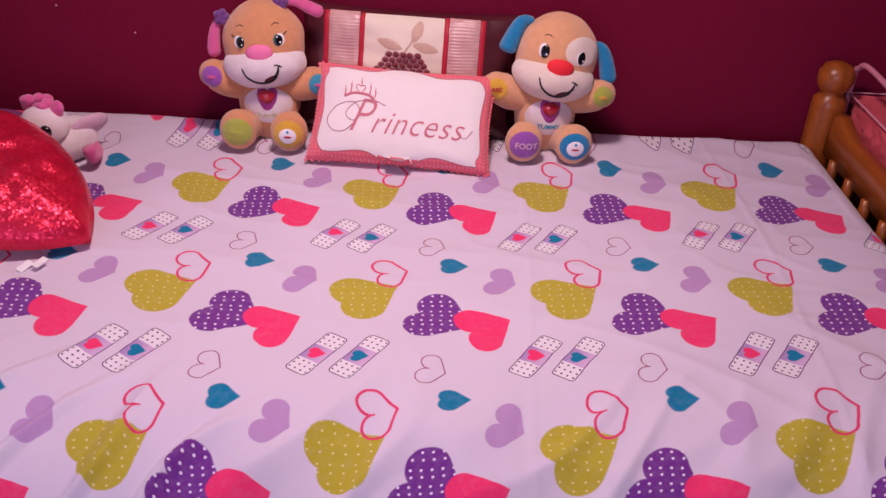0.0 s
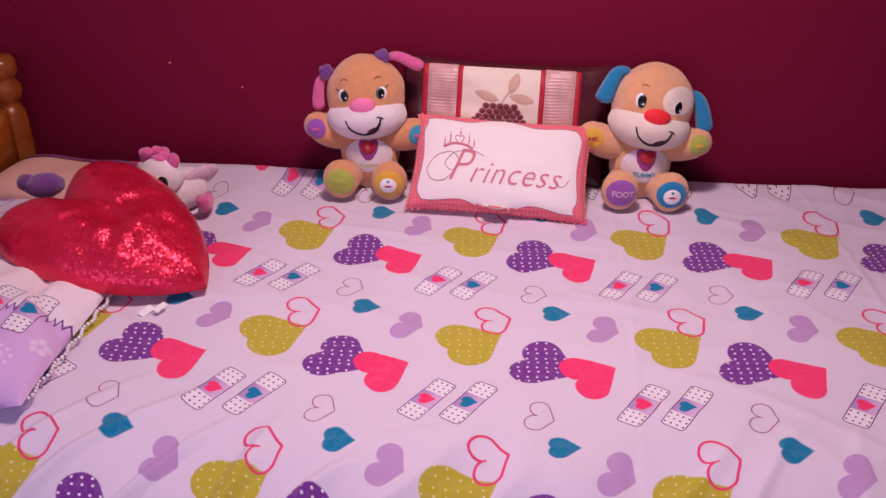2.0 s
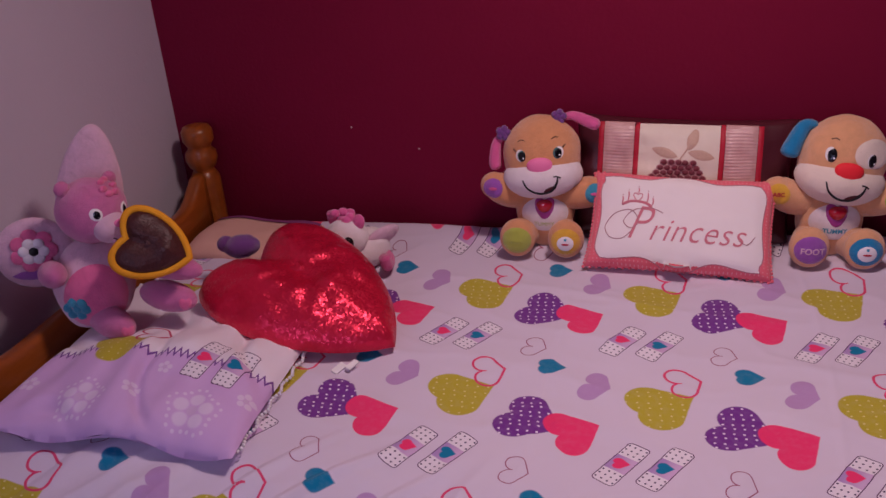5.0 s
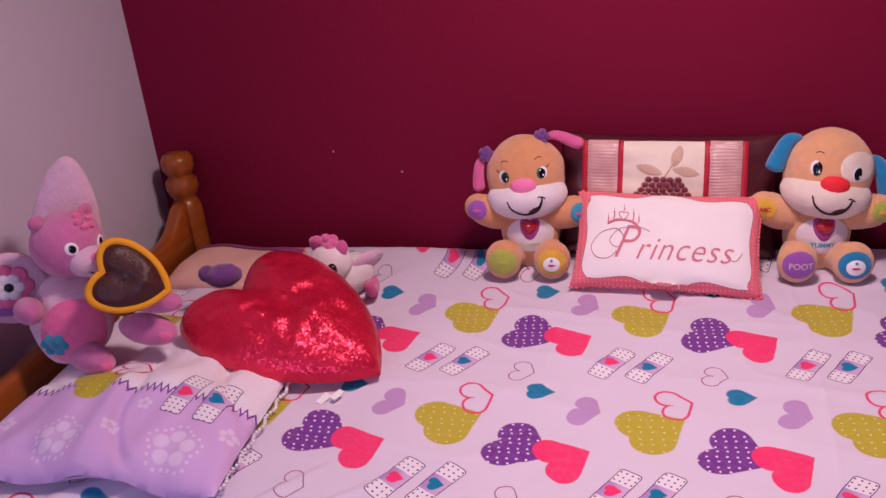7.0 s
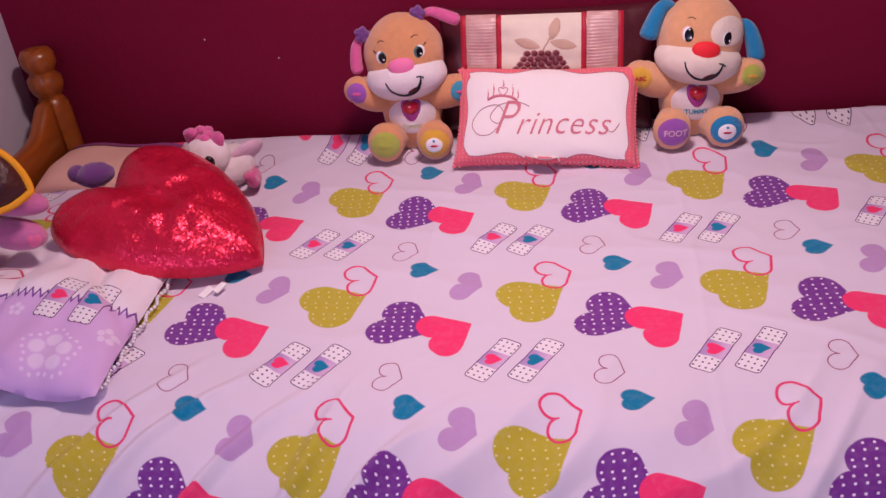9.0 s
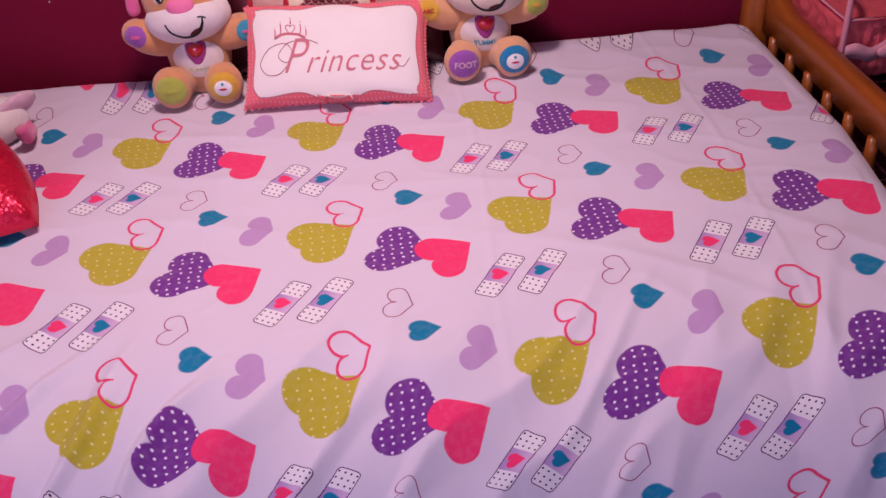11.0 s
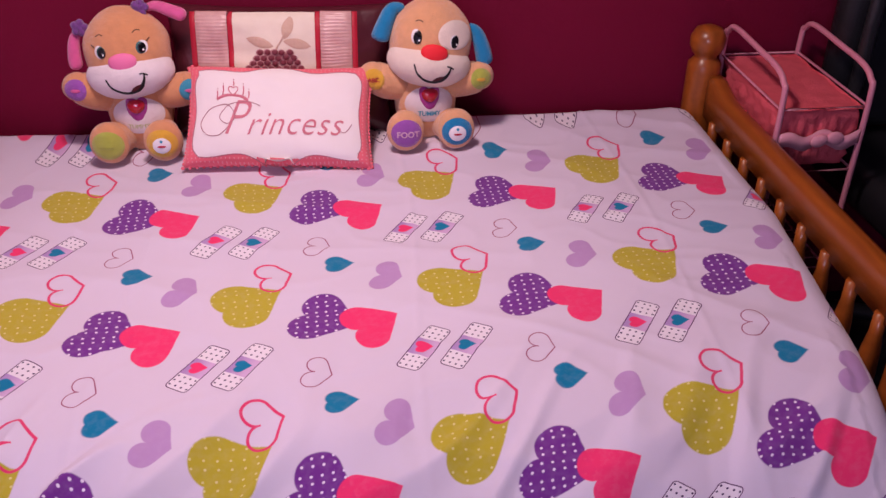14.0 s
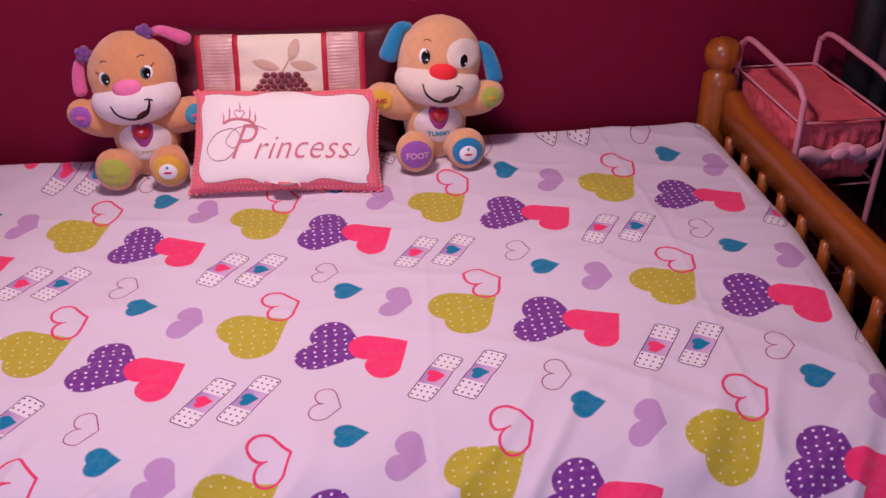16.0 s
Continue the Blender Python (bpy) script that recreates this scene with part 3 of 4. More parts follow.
def build_bed():
    bed = thing("bed_frame", pose(0, 0, 0), "varnished orange pine single bed with turned corner posts", "bed")
    for x, kind in ((XH, "head"), (XF, "foot")):
        for y in (YB, YF):
            part("post", lathe(turned(kind), (x, y, 0), 28), M_PINE, bed)
    part("headboard_rail", rail_board(XH, 0.034, YF + 0.03, YB - 0.03, 0.50, 0.612, 0.055), M_PINE, bed)
    part("headboard_rail", rail_board(XH, 0.030, YF + 0.03, YB - 0.03, 0.30, 0.36, 0.0), M_PINE, bed)
    part("footboard_rail", rail_board(XF + 0.018, 0.038, YF + 0.03, YB - 0.03, 0.535, 0.598, 0.022), M_PINE, bed)
    part("footboard_rail", rail_board(XF, 0.030, YF + 0.03, YB - 0.03, 0.26, 0.33, 0.0), M_PINE, bed)
    prof = [(0.010, 0.32), (0.013, 0.34), (0.016, 0.38), (0.010, 0.40), (0.017, 0.43), (0.014, 0.48), (0.010, 0.51), (0.010, 0.545)]
    for x in (XH, XF):
        for i in range(9):
            y = YF + 0.095 + i * (YB - YF - 0.19) / 8
            part("spindle", lathe(prof, (x, y, 0), 14), M_PINE, bed)
    for y in (YB - 0.02, YF + 0.02):
        part("side_rail", B(XH + 0.03, XF - 0.03, y - 0.013, y + 0.013, 0.24, 0.36, bevel=0.004), M_PINE, bed)
    for i in range(12):
        x = XH + 0.12 + i * 0.158
        part("slat", B(x - 0.035, x + 0.035, YF + 0.035, YB - 0.035, 0.305, 0.325, bevel=0.003), M_PINE, bed)


build_bed()
bm = B(XH + 0.03, XF - 0.045, YF + 0.045, YB - 0.02, 0.327, 0.505, bevel=0.03)
tagged(part("mattress", bm, M_SHEET), "pale cotton covered mattress lying on the bed slats", "mattress")


def fold(x, y):
    """soft creases of the cover"""
    p = Vector((x * 2.2, y * 2.8, 0.3))
    h = 0.005 * noise.noise(p) + 0.0035 * noise.noise(p * 2.7 + Vector((4, 1, 0)))
    d = noise.noise(Vector((x * 3.0 + y * 5.5, y * 2.0 - x * 1.5, 2.0)))
    h += 0.0028 * max(0.0, 1 - abs(d) * 4.0) ** 1.5
    d = noise.noise(Vector((x * 7.0 + y * 3.0, y * 9.0 - x * 2.5, 4.0)))
    h += 0.0016 * max(0.0, 1 - abs(d) * 4.0) ** 1.5
    # longer, sharper folds where the cover turns over the front
    near = max(0.0, min(1.0, (0.96 - y) / 0.22))
    n1 = noise.noise(Vector((x * 3, y * 3, 7)))
    w = x * 19.0 - y * 14.0 + 2.6 * n1
    amp = 0.5 + 0.9 * noise.noise(Vector((x * 2.3, y * 1.5, 9)))
    h += near * 0.009 * (abs(math.sin(w * 0.5)) ** 0.8 - 0.5) * max(0.0, amp) * 1.5
    d2 = noise.noise(Vector((x * 10.0 - y * 8.0, (x + y) * 2.4, 5.0)))
    h += near * (0.008 + 0.008 * max(0.0, min(1.0, (0.25 - x) / 0.5))) * max(0.0, 1 - abs(d2) * 4.0)
    # ironing creases
    for cx in (-0.28, 0.13, 0.52):
        h += 0.0014 * max(0.0, 1 - abs(x - cx - 0.01 * math.sin(y * 6)) / 0.008)
    return h


Y_TURN = 0.94    # where the cover starts to fall over the front
FALL_STEP = 0.004


def fall_curve():
    """how far forward and down the cover has come, step by step, as it bends more and more"""
    out, y, z = [(0.0, 0.0)], 0.0, 0.0
    for i in range(160):
        t = min(1.0, (i + 0.5) * FALL_STEP / 0.42)
        a = 1.08 * t * t * (3 - 2 * t)
        y, z = y + FALL_STEP * math.cos(a), z + FALL_STEP * math.sin(a)
        out.append((y, z))
    return out


FALL = fall_curve()
X_TURN = 0.712   # and over the foot


def cover_point(u, s):
    """u along the bed, s metres of cloth from the back edge forward"""
    y = 1.69 - s
    over = max(0.0, Y_TURN - y)
    x = u
    turn = X_TURN - 0.12 * max(0.0, 1.25 - y)
    xo = max(0.0, u - turn)
    z = 0.553
    if over > 0:
        k = min(len(FALL) - 2, int(over / FALL_STEP))
        f = over / FALL_STEP - k
        y = Y_TURN - (FALL[k][0] * (1 - f) + FALL[k + 1][0] * f)
        z -= FALL[k][1] * (1 - f) + FALL[k + 1][1] * f
    if xo > 0:
        R = 0.045
        a = min(xo / R, 1.40)
        e = max(0.0, xo - 1.40 * R)
        x = turn + R * math.sin(a) + e * 0.17
        z -= R * (1 - math.cos(a)) + e * 0.98
    back = max(0.0, y - 1.655)
    z -= 9.0 * back * back
    z += fold(x, y) * (1 if xo == 0 else 0.4)
    return Vector((x, y, z))


def print_point(u, s):
    """where the print lies on the cloth, which is stretched and skewed a little"""
    a, b = u + 0.1, s - 0.55
    terms = (a, b, a * b, a * a, b * b, a ** 3, b ** 3, a * a * b, a * b * b, a ** 4, b ** 4, a ** 3 * b, a * a * b * b, a * b ** 3)
    return (u + sum(t * c for t, c in zip(terms, PRINT_X)), -s + sum(t * c for t, c in zip(terms, PRINT_Y)))


PRINT_X = (0.0004, -0.0384, 0.0685, 0.0053, 0.0392, -0.0315, 0.0267, 0.0405, 0.1186, 0.0056, 0.0678, -0.0845, -0.0712, 0.4186)
PRINT_Y = (-0.028, 0.001, -0.0159, -0.0935, -0.02, -0.0152, 0.2611, -0.0587, -0.0452, 0.0883, -1.2016, 0.1071, 0.2769, -0.0179)


def build_duvet():
    bm = bmesh.new()
    uvl = bm.loops.layers.uv.new("cloth")
    nu, ns, u0, u1 = 420, 260, XH + 0.035, 0.800
    grid = []
    for j in range(ns + 1):
        row = []
        for i in range(nu + 1):
            u = u0 + (u1 - u0) * i / nu
            s = -0.012 + (1.24 - 0.02 * u + 0.006 * math.sin(u * 9)) * j / ns
            row.append((bm.verts.new(cover_point(u, s)), print_point(u, s)))
        grid.append(row)
    for j in range(ns):
        for i in range(nu):
            q = (grid[j][i], grid[j][i + 1], grid[j + 1][i + 1], grid[j + 1][i])
            f = bm.faces.new([a[0] for a in q])
            for l, a in zip(f.loops, q):
                l[uvl].uv = a[1]
    front_edge = [a[0].co.copy() for a in grid[-1]][::3]
    d = thing("duvet", pose(0, 0, 0), "pale pink duvet printed with hearts and plasters, spread over the bed", "duvet")
    ob = part("cover", bm, M_DUVET, d)
    sol = ob.modifiers.new("thickness", "SOLIDIFY")
    sol.thickness, sol.offset = 0.006, -1
    part("hem", tube(front_edge, 0.0045, sides=8), M_SHEET, d, "stitched pale cotton hem")


build_duvet()

# ---- cushions ----


def pad(w, h, thick, nx=72, nz=48, power=0.42, dent=0.0, seed=0.0):
    """a stuffed cushion standing on its lower edge; front towards -y"""
    bm = bmesh.new()
    sides = []
    for sgn in (-1, 1):
        grid = []
        for j in range(nz + 1):
            row = []
            for i in range(nx + 1):
                a, b = 2 * i / nx - 1, 2 * j / nz - 1
                t = (max(0.0, 1 - a ** 4) * max(0.0, 1 - b ** 4)) ** power
                pull_x, pull_z = 1 - 0.05 * (1 - b * b), 1 - 0.07 * (1 - a * a)
                n = noise.noise(Vector((a * 2.1 + seed, b * 1.7, sgn * 3.0 + seed)))
                n2 = noise.noise(Vector((a * 6.1 + seed, b * 4.7, sgn * 5.0 + seed)))
                row.append(bm.verts.new((a * w / 2 * pull_x, sgn * thick / 2 * t * (1 + dent * n + dent * 0.4 * n2), h / 2 + b * h / 2 * pull_z)))
            grid.append(row)
        for j in range(nz):
            for i in range(nx):
                bm.faces.new((grid[j][i], grid[j][i + 1], grid[j + 1][i + 1], grid[j + 1][i]))
        sides.append(grid)
    bmesh.ops.remove_doubles(bm, verts=bm.verts, dist=0.0004)
    return bm


def sheet(tree, x0, x1, z0, z1, lift, nx=10, nz=40, wave=0.0, freq=0.0):
    """a strip of cloth on a front surface, with folds across it"""
    bm = bmesh.new()
    g = []
    for j in range(nz + 1):
        z = z0 + (z1 - z0) * j / nz
        row = []
        for i in range(nx + 1):
            x = x0 + (x1 - x0) * i / nx
            l = lift if 0 < i < nx and 0 < j < nz else lift * 0.2
            k = noise.noise(Vector((x * 18, z * 30, 1.0)))
            row.append(bm.verts.new(front(tree, x, z, l + wave * (0.5 + 0.5 * math.sin(z * freq + 3 * k)) * (0.6 + 0.4 * k))))
        g.append(row)
    for j in range(nz):
        for i in range(nx):
            bm.faces.new((g[j][i], g[j][i + 1], g[j + 1][i + 1], g[j + 1][i]))
    return bm


def princess_cushion():
    W, H = 0.336, 0.195
    c = thing("princess_cushion", pose(-0.086, 1.467, 0.559) @ pose(0, 0, 0, 0, 1.6, -3.5) @ pose(0, 0, 0, -45), "small white cushion with embroidered word and spotted coral border", "cushion")
    body = part("cover", pad(W, H, 0.075, dent=0.12, seed=2.0), M_CUSHPINK, c, "spotted coral pink cotton")
    tree = tree_of(body.data)

    def panel(a):
        # a rounded oblong with a wavy edge
        ca, sa = math.cos(a), math.sin(a)
        w, h = 0.149, 0.083
        r = (abs(ca / w) ** 7 + abs(sa / h) ** 7) ** (-1 / 7)
        x = r * ca / w
        if abs(sa / h) > abs(ca / w):
            r *= 1 + 0.085 * math.cos(x * 2.9 * PI / 1.45) - 0.03 * (x if sa > 0 else -x)
        else:
            r *= 1 - 0.035 * math.cos(r * sa / h * 2.6)
        return r
    bm = patch(tree, (0.0, H / 2 - 0.004), panel, 0.0012, 16, 120)
    part("panel", bm, M_CUSHWHITE, c, "white cotton panel with a wavy edge")
    rim = [front(tree, panel(k * 2 * PI / 120) * math.cos(k * 2 * PI / 120), H / 2 - 0.004 + panel(k * 2 * PI / 120) * math.sin(k * 2 * PI / 120), 0.0006) for k in range(120)]
    part("piping", tube(rim, 0.0009, closed=True, sides=6), M_STITCHD, c)
    # scalloped hem
    edge = []
    for k in range(110):
        t = k / 110 * 4
        s, f = int(t), t % 1
        a, b = ((2 * f - 1, -1), (1, 2 * f - 1), (1 - 2 * f, 1), (-1, 1 - 2 * f))[s]
        edge.append(Vector((a * W / 2 * (1 - 0.05 * (1 - b * b)), 0, H / 2 + b * H / 2 * (1 - 0.07 * (1 - a * a)))))
    bm = bmesh.new()
    for p in edge:
        ball(p, (0.0034, 0.0022, 0.0034), seg=8, bm=bm)
    part("hem", bm, M_CUSHPINK, c)
    # lettering
    letters("P", 0.096, tree, (-0.095, 0.050), M_STITCH, c, slant=0.42, lift=0.0022, squeeze=0.74, bold=-0.0010)
    letters("rincess", 0.064, tree, (-0.055, 0.050), M_STITCH, c, slant=0.40, spread=1.08, lift=0.0022, squeeze=0.86, bold=-0.0005)
    sw = [(-0.030, 0.104), (-0.052, 0.112), (-0.085, 0.105), (-0.100, 0.083), (-0.086, 0.070), (-0.073, 0.084), (-0.088, 0.106), (-0.118, 0.098), (-0.133, 0.072), (-0.122, 0.051), (-0.100, 0.049), (-0.085, 0.063)]
    part("swash", line_on(tree, sw, 0.0007, 0.002), M_STITCHD, c)
    part("swash", line_on(tree, [(0.105, 0.062), (0.120, 0.056), (0.132, 0.072)], 0.0007, 0.002), M_STITCHD, c)
    # crown
    part("crown", line_on(tree, [(-0.106, 0.117), (-0.088, 0.1235), (-0.066, 0.1225), (-0.052, 0.115)], 0.0030, 0.0005), M_STITCH, c, "rose embroidered crown")
    for x, z, h in ((-0.106, 0.120, 0.012), (-0.096, 0.124, 0.018), (-0.061, 0.124, 0.018), (-0.051, 0.119, 0.013), (-0.0785, 0.142, 0.008)):
        part("crown_spike", line_on(tree, [(x, z), (x + 0.001, z + h * 0.5), (x, z + h)], 0.0013, 0.001), M_STITCH, c)
        part("crown_dot", patch(tree, (x, z + h + 0.004), oval(0.0014, 0.0014), 0.002, 2, 10), M_STITCHD, c)
    hp = []
    for k in range(22):
        t = k / 21 * 2 * PI
        hp.append((-0.0785 + 0.0075 * math.sin(t) ** 3 * 1.1, 0.1335 + 0.0006 * (13 * math.cos(t) - 5 * math.cos(2 * t) - 2 * math.cos(3 * t))))
    part("crown_heart", line_on(tree, hp, 0.0009, 0.0015), M_STITCH, c)


def plant_cushion():
    W, H = 0.42, 0.245
    c = thing("satin_cushion", pose(-0.082, 1.640, 0.551) @ pose(0, 0, 0, 0, 1.5, -1.5) @ pose(0, 0, 0, -14), "dark burgundy satin cushion with cream plant panel, propped against the wall", "cushion")
    body = part("cover", pad(W, H, 0.085, dent=0.25, seed=7.0), M_SATIN, c, "dark burgundy satin")
    tree = tree_of(body.data)
    ox = -0.008
    part("panel", sheet(tree, ox - 0.075, ox + 0.075, 0.012, 0.229, 0.004, 14, 30, 0.0008, 40), M_LINEN, c, "cream linen panel")
    for s in (-1, 1):
        a, b = sorted((ox + s * 0.085, ox + s * 0.143))
        part("pleated_strip", sheet(tree, a, b, 0.012, 0.231, 0.003, 10, 110, 0.0030, 1050), M_PLEAT, c, "pleated pink satin")
        for x in (ox + s * 0.0795, ox + s * 0.1485):
            part("ribbon", sheet(tree, x - 0.005, x + 0.005, 0.012, 0.230, 0.002, 3, 30), M_REDBAND, c, "red ribbon")
    top = tree_of(*(o.data for o in c.children))
    stem = [(ox + 0.002, 0.150), (ox + 0.004, 0.165), (ox + 0.012, 0.178), (ox + 0.022, 0.196)]
    part("stem", line_on(top, stem, 0.0018, 0.0), M_LEAF, c)
    for cx, cz, L, w, turn in ((ox - 0.026, 0.176, 0.026, 0.0095, 2.85), (ox + 0.042, 0.173, 0.026, 0.0095, -0.2), (ox + 0.025, 0.202, 0.022, 0.0105, 1.25)):
        def leaf(t, L=L, w=w):
            return (abs(math.cos(t) / L) ** 1.5 + abs(math.sin(t) / w) ** 1.5) ** (-1 / 1.5)
        part("leaf", patch(top, (cx, cz), leaf, 0.0012, 4, 28, turn), M_LEAF, c, "taupe embroidered leaf")
    rng = random.Random(5)
    for row in range(6):
        n = 5 + row if row < 4 else 9
        for i in range(n):
            x = ox + (i - (n - 1) / 2) * 0.0134 + rng.uniform(-0.001, 0.001)
            z = 0.157 - row * 0.0095 + rng.uniform(-0.001, 0.001)
            p = front(top, x, z, 0.0008)
            part("berry_ring", ball(p, (0.0076, 0.0012, 0.0066), seg=12), M_BEADRIM, c)
            part("berry", ball(p + Vector((0.0006, -0.0012, 0.0004)), (0.0056, 0.0020, 0.0049), seg=12), M_BEAD, c)


princess_cushion()
plant_cushion()

# ---- plush dogs ----


def tilt_parts(parts, pivot, rot):
    m = Matrix.Translation(pivot) @ pose(0, 0, 0, *rot) @ Matrix.Translation([-c for c in pivot])
    for o in parts:
        o.matrix_basis = m


def plush_dog(name, m, label, girl):
    d = thing(name, m, label, "soft toy")
    fur = M_TAN if girl else M_TAN2
    HZ = 0.172

    def head_shape(p):
        p.x *= 1.0 + 0.05 * math.sin(max(0.0, p.z) * PI) + 0.03 * max(0.0, -p.z)
        p.y *= 1.0 - 0.10 * max(0.0, p.z)
        if p.z > 0:
            p.z = p.z * (1 - 0.05 * p.x * p.x)
        return p
    body = part("body", ball((0, 0.0, 0.068), (0.056, 0.047, 0.072), seg=30, rough=0.05), fur, d)
    head = part("head", ball((0, -0.006, HZ), (0.071, 0.061, 0.079), seg=40, shape=head_shape, rough=0.03), fur, d)
    muz = part("muzzle", ball((0, -0.022, HZ - 0.030), (0.0735, 0.057, 0.043), seg=36, rough=0.03), M_WHITEP if girl else M_CREAM, d, "pale plush muzzle")
    tree = tree_of(head.data, muz.data)
    btree = tree_of(body.data)
    if not girl:
        part("eye_patch", patch(tree, (0.033, HZ + 0.021), lambda t: 0.0265 + 0.003 * math.cos(2 * t) + 0.006 * math.sin(t), 0.0018, 7, 40), M_CREAM, d, "cream patch round the eye")
    # nose and mouth
    nz = HZ - 0.006 if girl else HZ - 0.008
    p = front(tree, 0.0, nz, 0.0)
    part("nose", ball(p + Vector((0, 0.003, 0)), (0.0225, 0.009, 0.0180), seg=24, shape=lambda q: Vector((q.x * (1 + 0.28 * q.z), q.y, q.z))), M_PINKN if girl else M_REDN, d, "glossy pink nose" if girl else "red nose")
    smile = [(-0.032, HZ - 0.026), (-0.024, HZ - 0.042), (-0.005, HZ - 0.053), (0.016, HZ - 0.050), (0.028, HZ - 0.036), (0.031, HZ - 0.024)]
    part("mouth", line_on(tree, smile, 0.0024, 0.0, lambda t: 0.55 + 1.2 * t if t < 0.7 else 1.4 - (t - 0.7) * 3.3), M_BLACK, d)
    part("mouth_corner", line_on(tree, [(0.024, HZ - 0.023), (0.030, HZ - 0.0235), (0.036, HZ - 0.027)], 0.0014, 0.0), M_BLACK, d)
    part("lower_lip", patch(tree, (0.015, HZ - 0.0475), oval(0.013, 0.0052), 0.001, 3, 20, 0.4), M_MOUTH, d)
    for s in (-1, 1):
        ex, ez = s * 0.0325 + 0.001, HZ + 0.0165
        if girl:
            part("eye_white", patch(tree, (ex + s * 0.002, ez), oval(0.0086, 0.0105), 0.0016, 4, 28), M_EYEW, d, "white and green embroidered eye")
            part("iris", patch(tree, (ex, ez - 0.0005), oval(0.0080, 0.0100), 0.0024, 4, 26), M_IRIS, d)
            part("pupil", patch(tree, (ex + 0.001, ez - 0.001), oval(0.0070, 0.0092), 0.0034, 4, 24), M_EYE, d)
        else:
            part("eye_white", patch(tree, (ex - 0.0022, ez + 0.001), oval(0.0078, 0.0118), 0.0024, 4, 28), M_EYEW, d)
            part("pupil", patch(tree, (ex, ez), oval(0.0078, 0.0116), 0.0034, 4, 24), M_EYE, d)
        part("eye_glint", patch(tree, (ex + 0.0035, ez - 0.004), oval(0.0024, 0.0028), 0.0042, 2, 14), M_EYEW, d)
        part("eyebrow", line_on(tree, [(s * 0.030 - 0.006, HZ + 0.0405), (s * 0.030, HZ + 0.0435), (s * 0.030 + 0.006, HZ + 0.0415)], 0.0008, 0.0), M_BLACK, d)
        if girl:
            part("eyelash", line_on(tree, [(ex + s * 0.009, ez + 0.007), (ex + s * 0.0145, ez + 0.0115)], 0.0008, 0.001), M_BLACK, d)
    # bib and heart button
    part("bib", patch(btree, (0.002, 0.071), oval(0.043, 0.032), 0.0020, 7, 36), M_WHITEP, d, "white bib")
    part("heart_surround", patch(btree, (0.002, 0.087), heart_radius(0.0195), 0.0050, 5, 36), M_MAUVE, d)
    q = front(btree, 0.002, 0.089, 0.0055)
    part("heart_button", ball(q, (0.0145, 0.008, 0.0125), seg=24, shape=lambda v: Vector((v.x * (1 + 0.25 * v.z), v.y, v.z))), M_RUBY, d, "ruby red plastic heart button")
    if not girl:
        letters("TUMMY", 0.0115, btree, (-0.0185, 0.0520), M_TURQ, d, lift=0.0032, bold=0.0003)
    else:
        letters("TUMMY", 0.0105, btree, (-0.0165, 0.0500), M_LIMEP, d, lift=0.0032)
    # arms
    for s in (-1, 1):
        lift = 0.118 if s < 0 else 0.112
        bm = tube(bend([(s * 0.036, -0.004, 0.096), (s * 0.066, -0.012, 0.104), (s * 0.092, -0.020, lift)], 6), 0.024, sides=16, taper=lambda t: 1.0 + 0.22 * math.sin(t * 2.6))
        ball((s * 0.094, -0.021, lift + 0.001), (0.026, 0.023, 0.025), seg=20, bm=bm)
        arm = part("arm", bm, fur, d)
        atree = tree_of(arm.data)
        col = (M_ORCHIDP if s < 0 else M_TURQ) if girl else (M_YELLOWP if s < 0 else M_LIMEP)
        part("palm", patch(atree, (s * 0.094, lift), oval(0.0185, 0.0185), 0.0022, 5, 26), col, arm, "round felt palm")
        if not girl and s < 0:
            letters("ABC", 0.010, atree, (s * 0.094 - 0.0105, lift - 0.003), M_REDBAND, arm, lift=0.0034, bold=0.0003)
        else:
            part("palm_mark", patch(atree, (s * 0.094, lift), oval(0.010, 0.004), 0.0034, 3, 18), M_PINKP if girl else M_YELLOWP, arm)
    # legs and soles
    for s in (-1, 1):
        bm = tube(bend([(s * 0.030, -0.012, 0.031), (s * 0.041, -0.048, 0.031), (s * 0.045, -0.078, 0.034)], 6), 0.029, sides=18)
        ball((s * 0.044, -0.078, 0.036), (0.033, 0.022, 0.036), seg=24, bm=bm)
        leg = part("leg", bm, fur, d)
        ltree = tree_of(leg.data)
        col = (M_LIMEP if s < 0 else M_YELLOWP) if girl else (M_ORCHIDP if s < 0 else M_BLUEP)
        part("sole", patch(ltree, (s * 0.044, 0.036), oval(0.0265, 0.0245), 0.0022, 6, 30), col, leg, "coloured felt sole")
        if s > 0:
            part("sole_badge", patch(ltree, (s * 0.044, 0.034), oval(0.0175, 0.016), 0.0034, 4, 26), M_EYEW, leg)
            part("badge_mark", patch(ltree, (s * 0.044, 0.033), oval(0.0125, 0.003), 0.0044, 2, 18), M_REDBAND, leg)
            part("badge_mark", patch(ltree, (s * 0.044, 0.042), oval(0.004, 0.004), 0.0044, 2, 14), M_TURQ, leg)
        else:
            if girl:
                part("sole_mark", patch(ltree, (s * 0.044, 0.036), oval(0.019, 0.0055), 0.0034, 3, 24), M_LIMEP, leg)
            else:
                letters("FOOT", 0.0145, ltree, (s * 0.044 - 0.0175, 0.031), M_BEARL, leg, lift=0.0034, bold=0.0004)
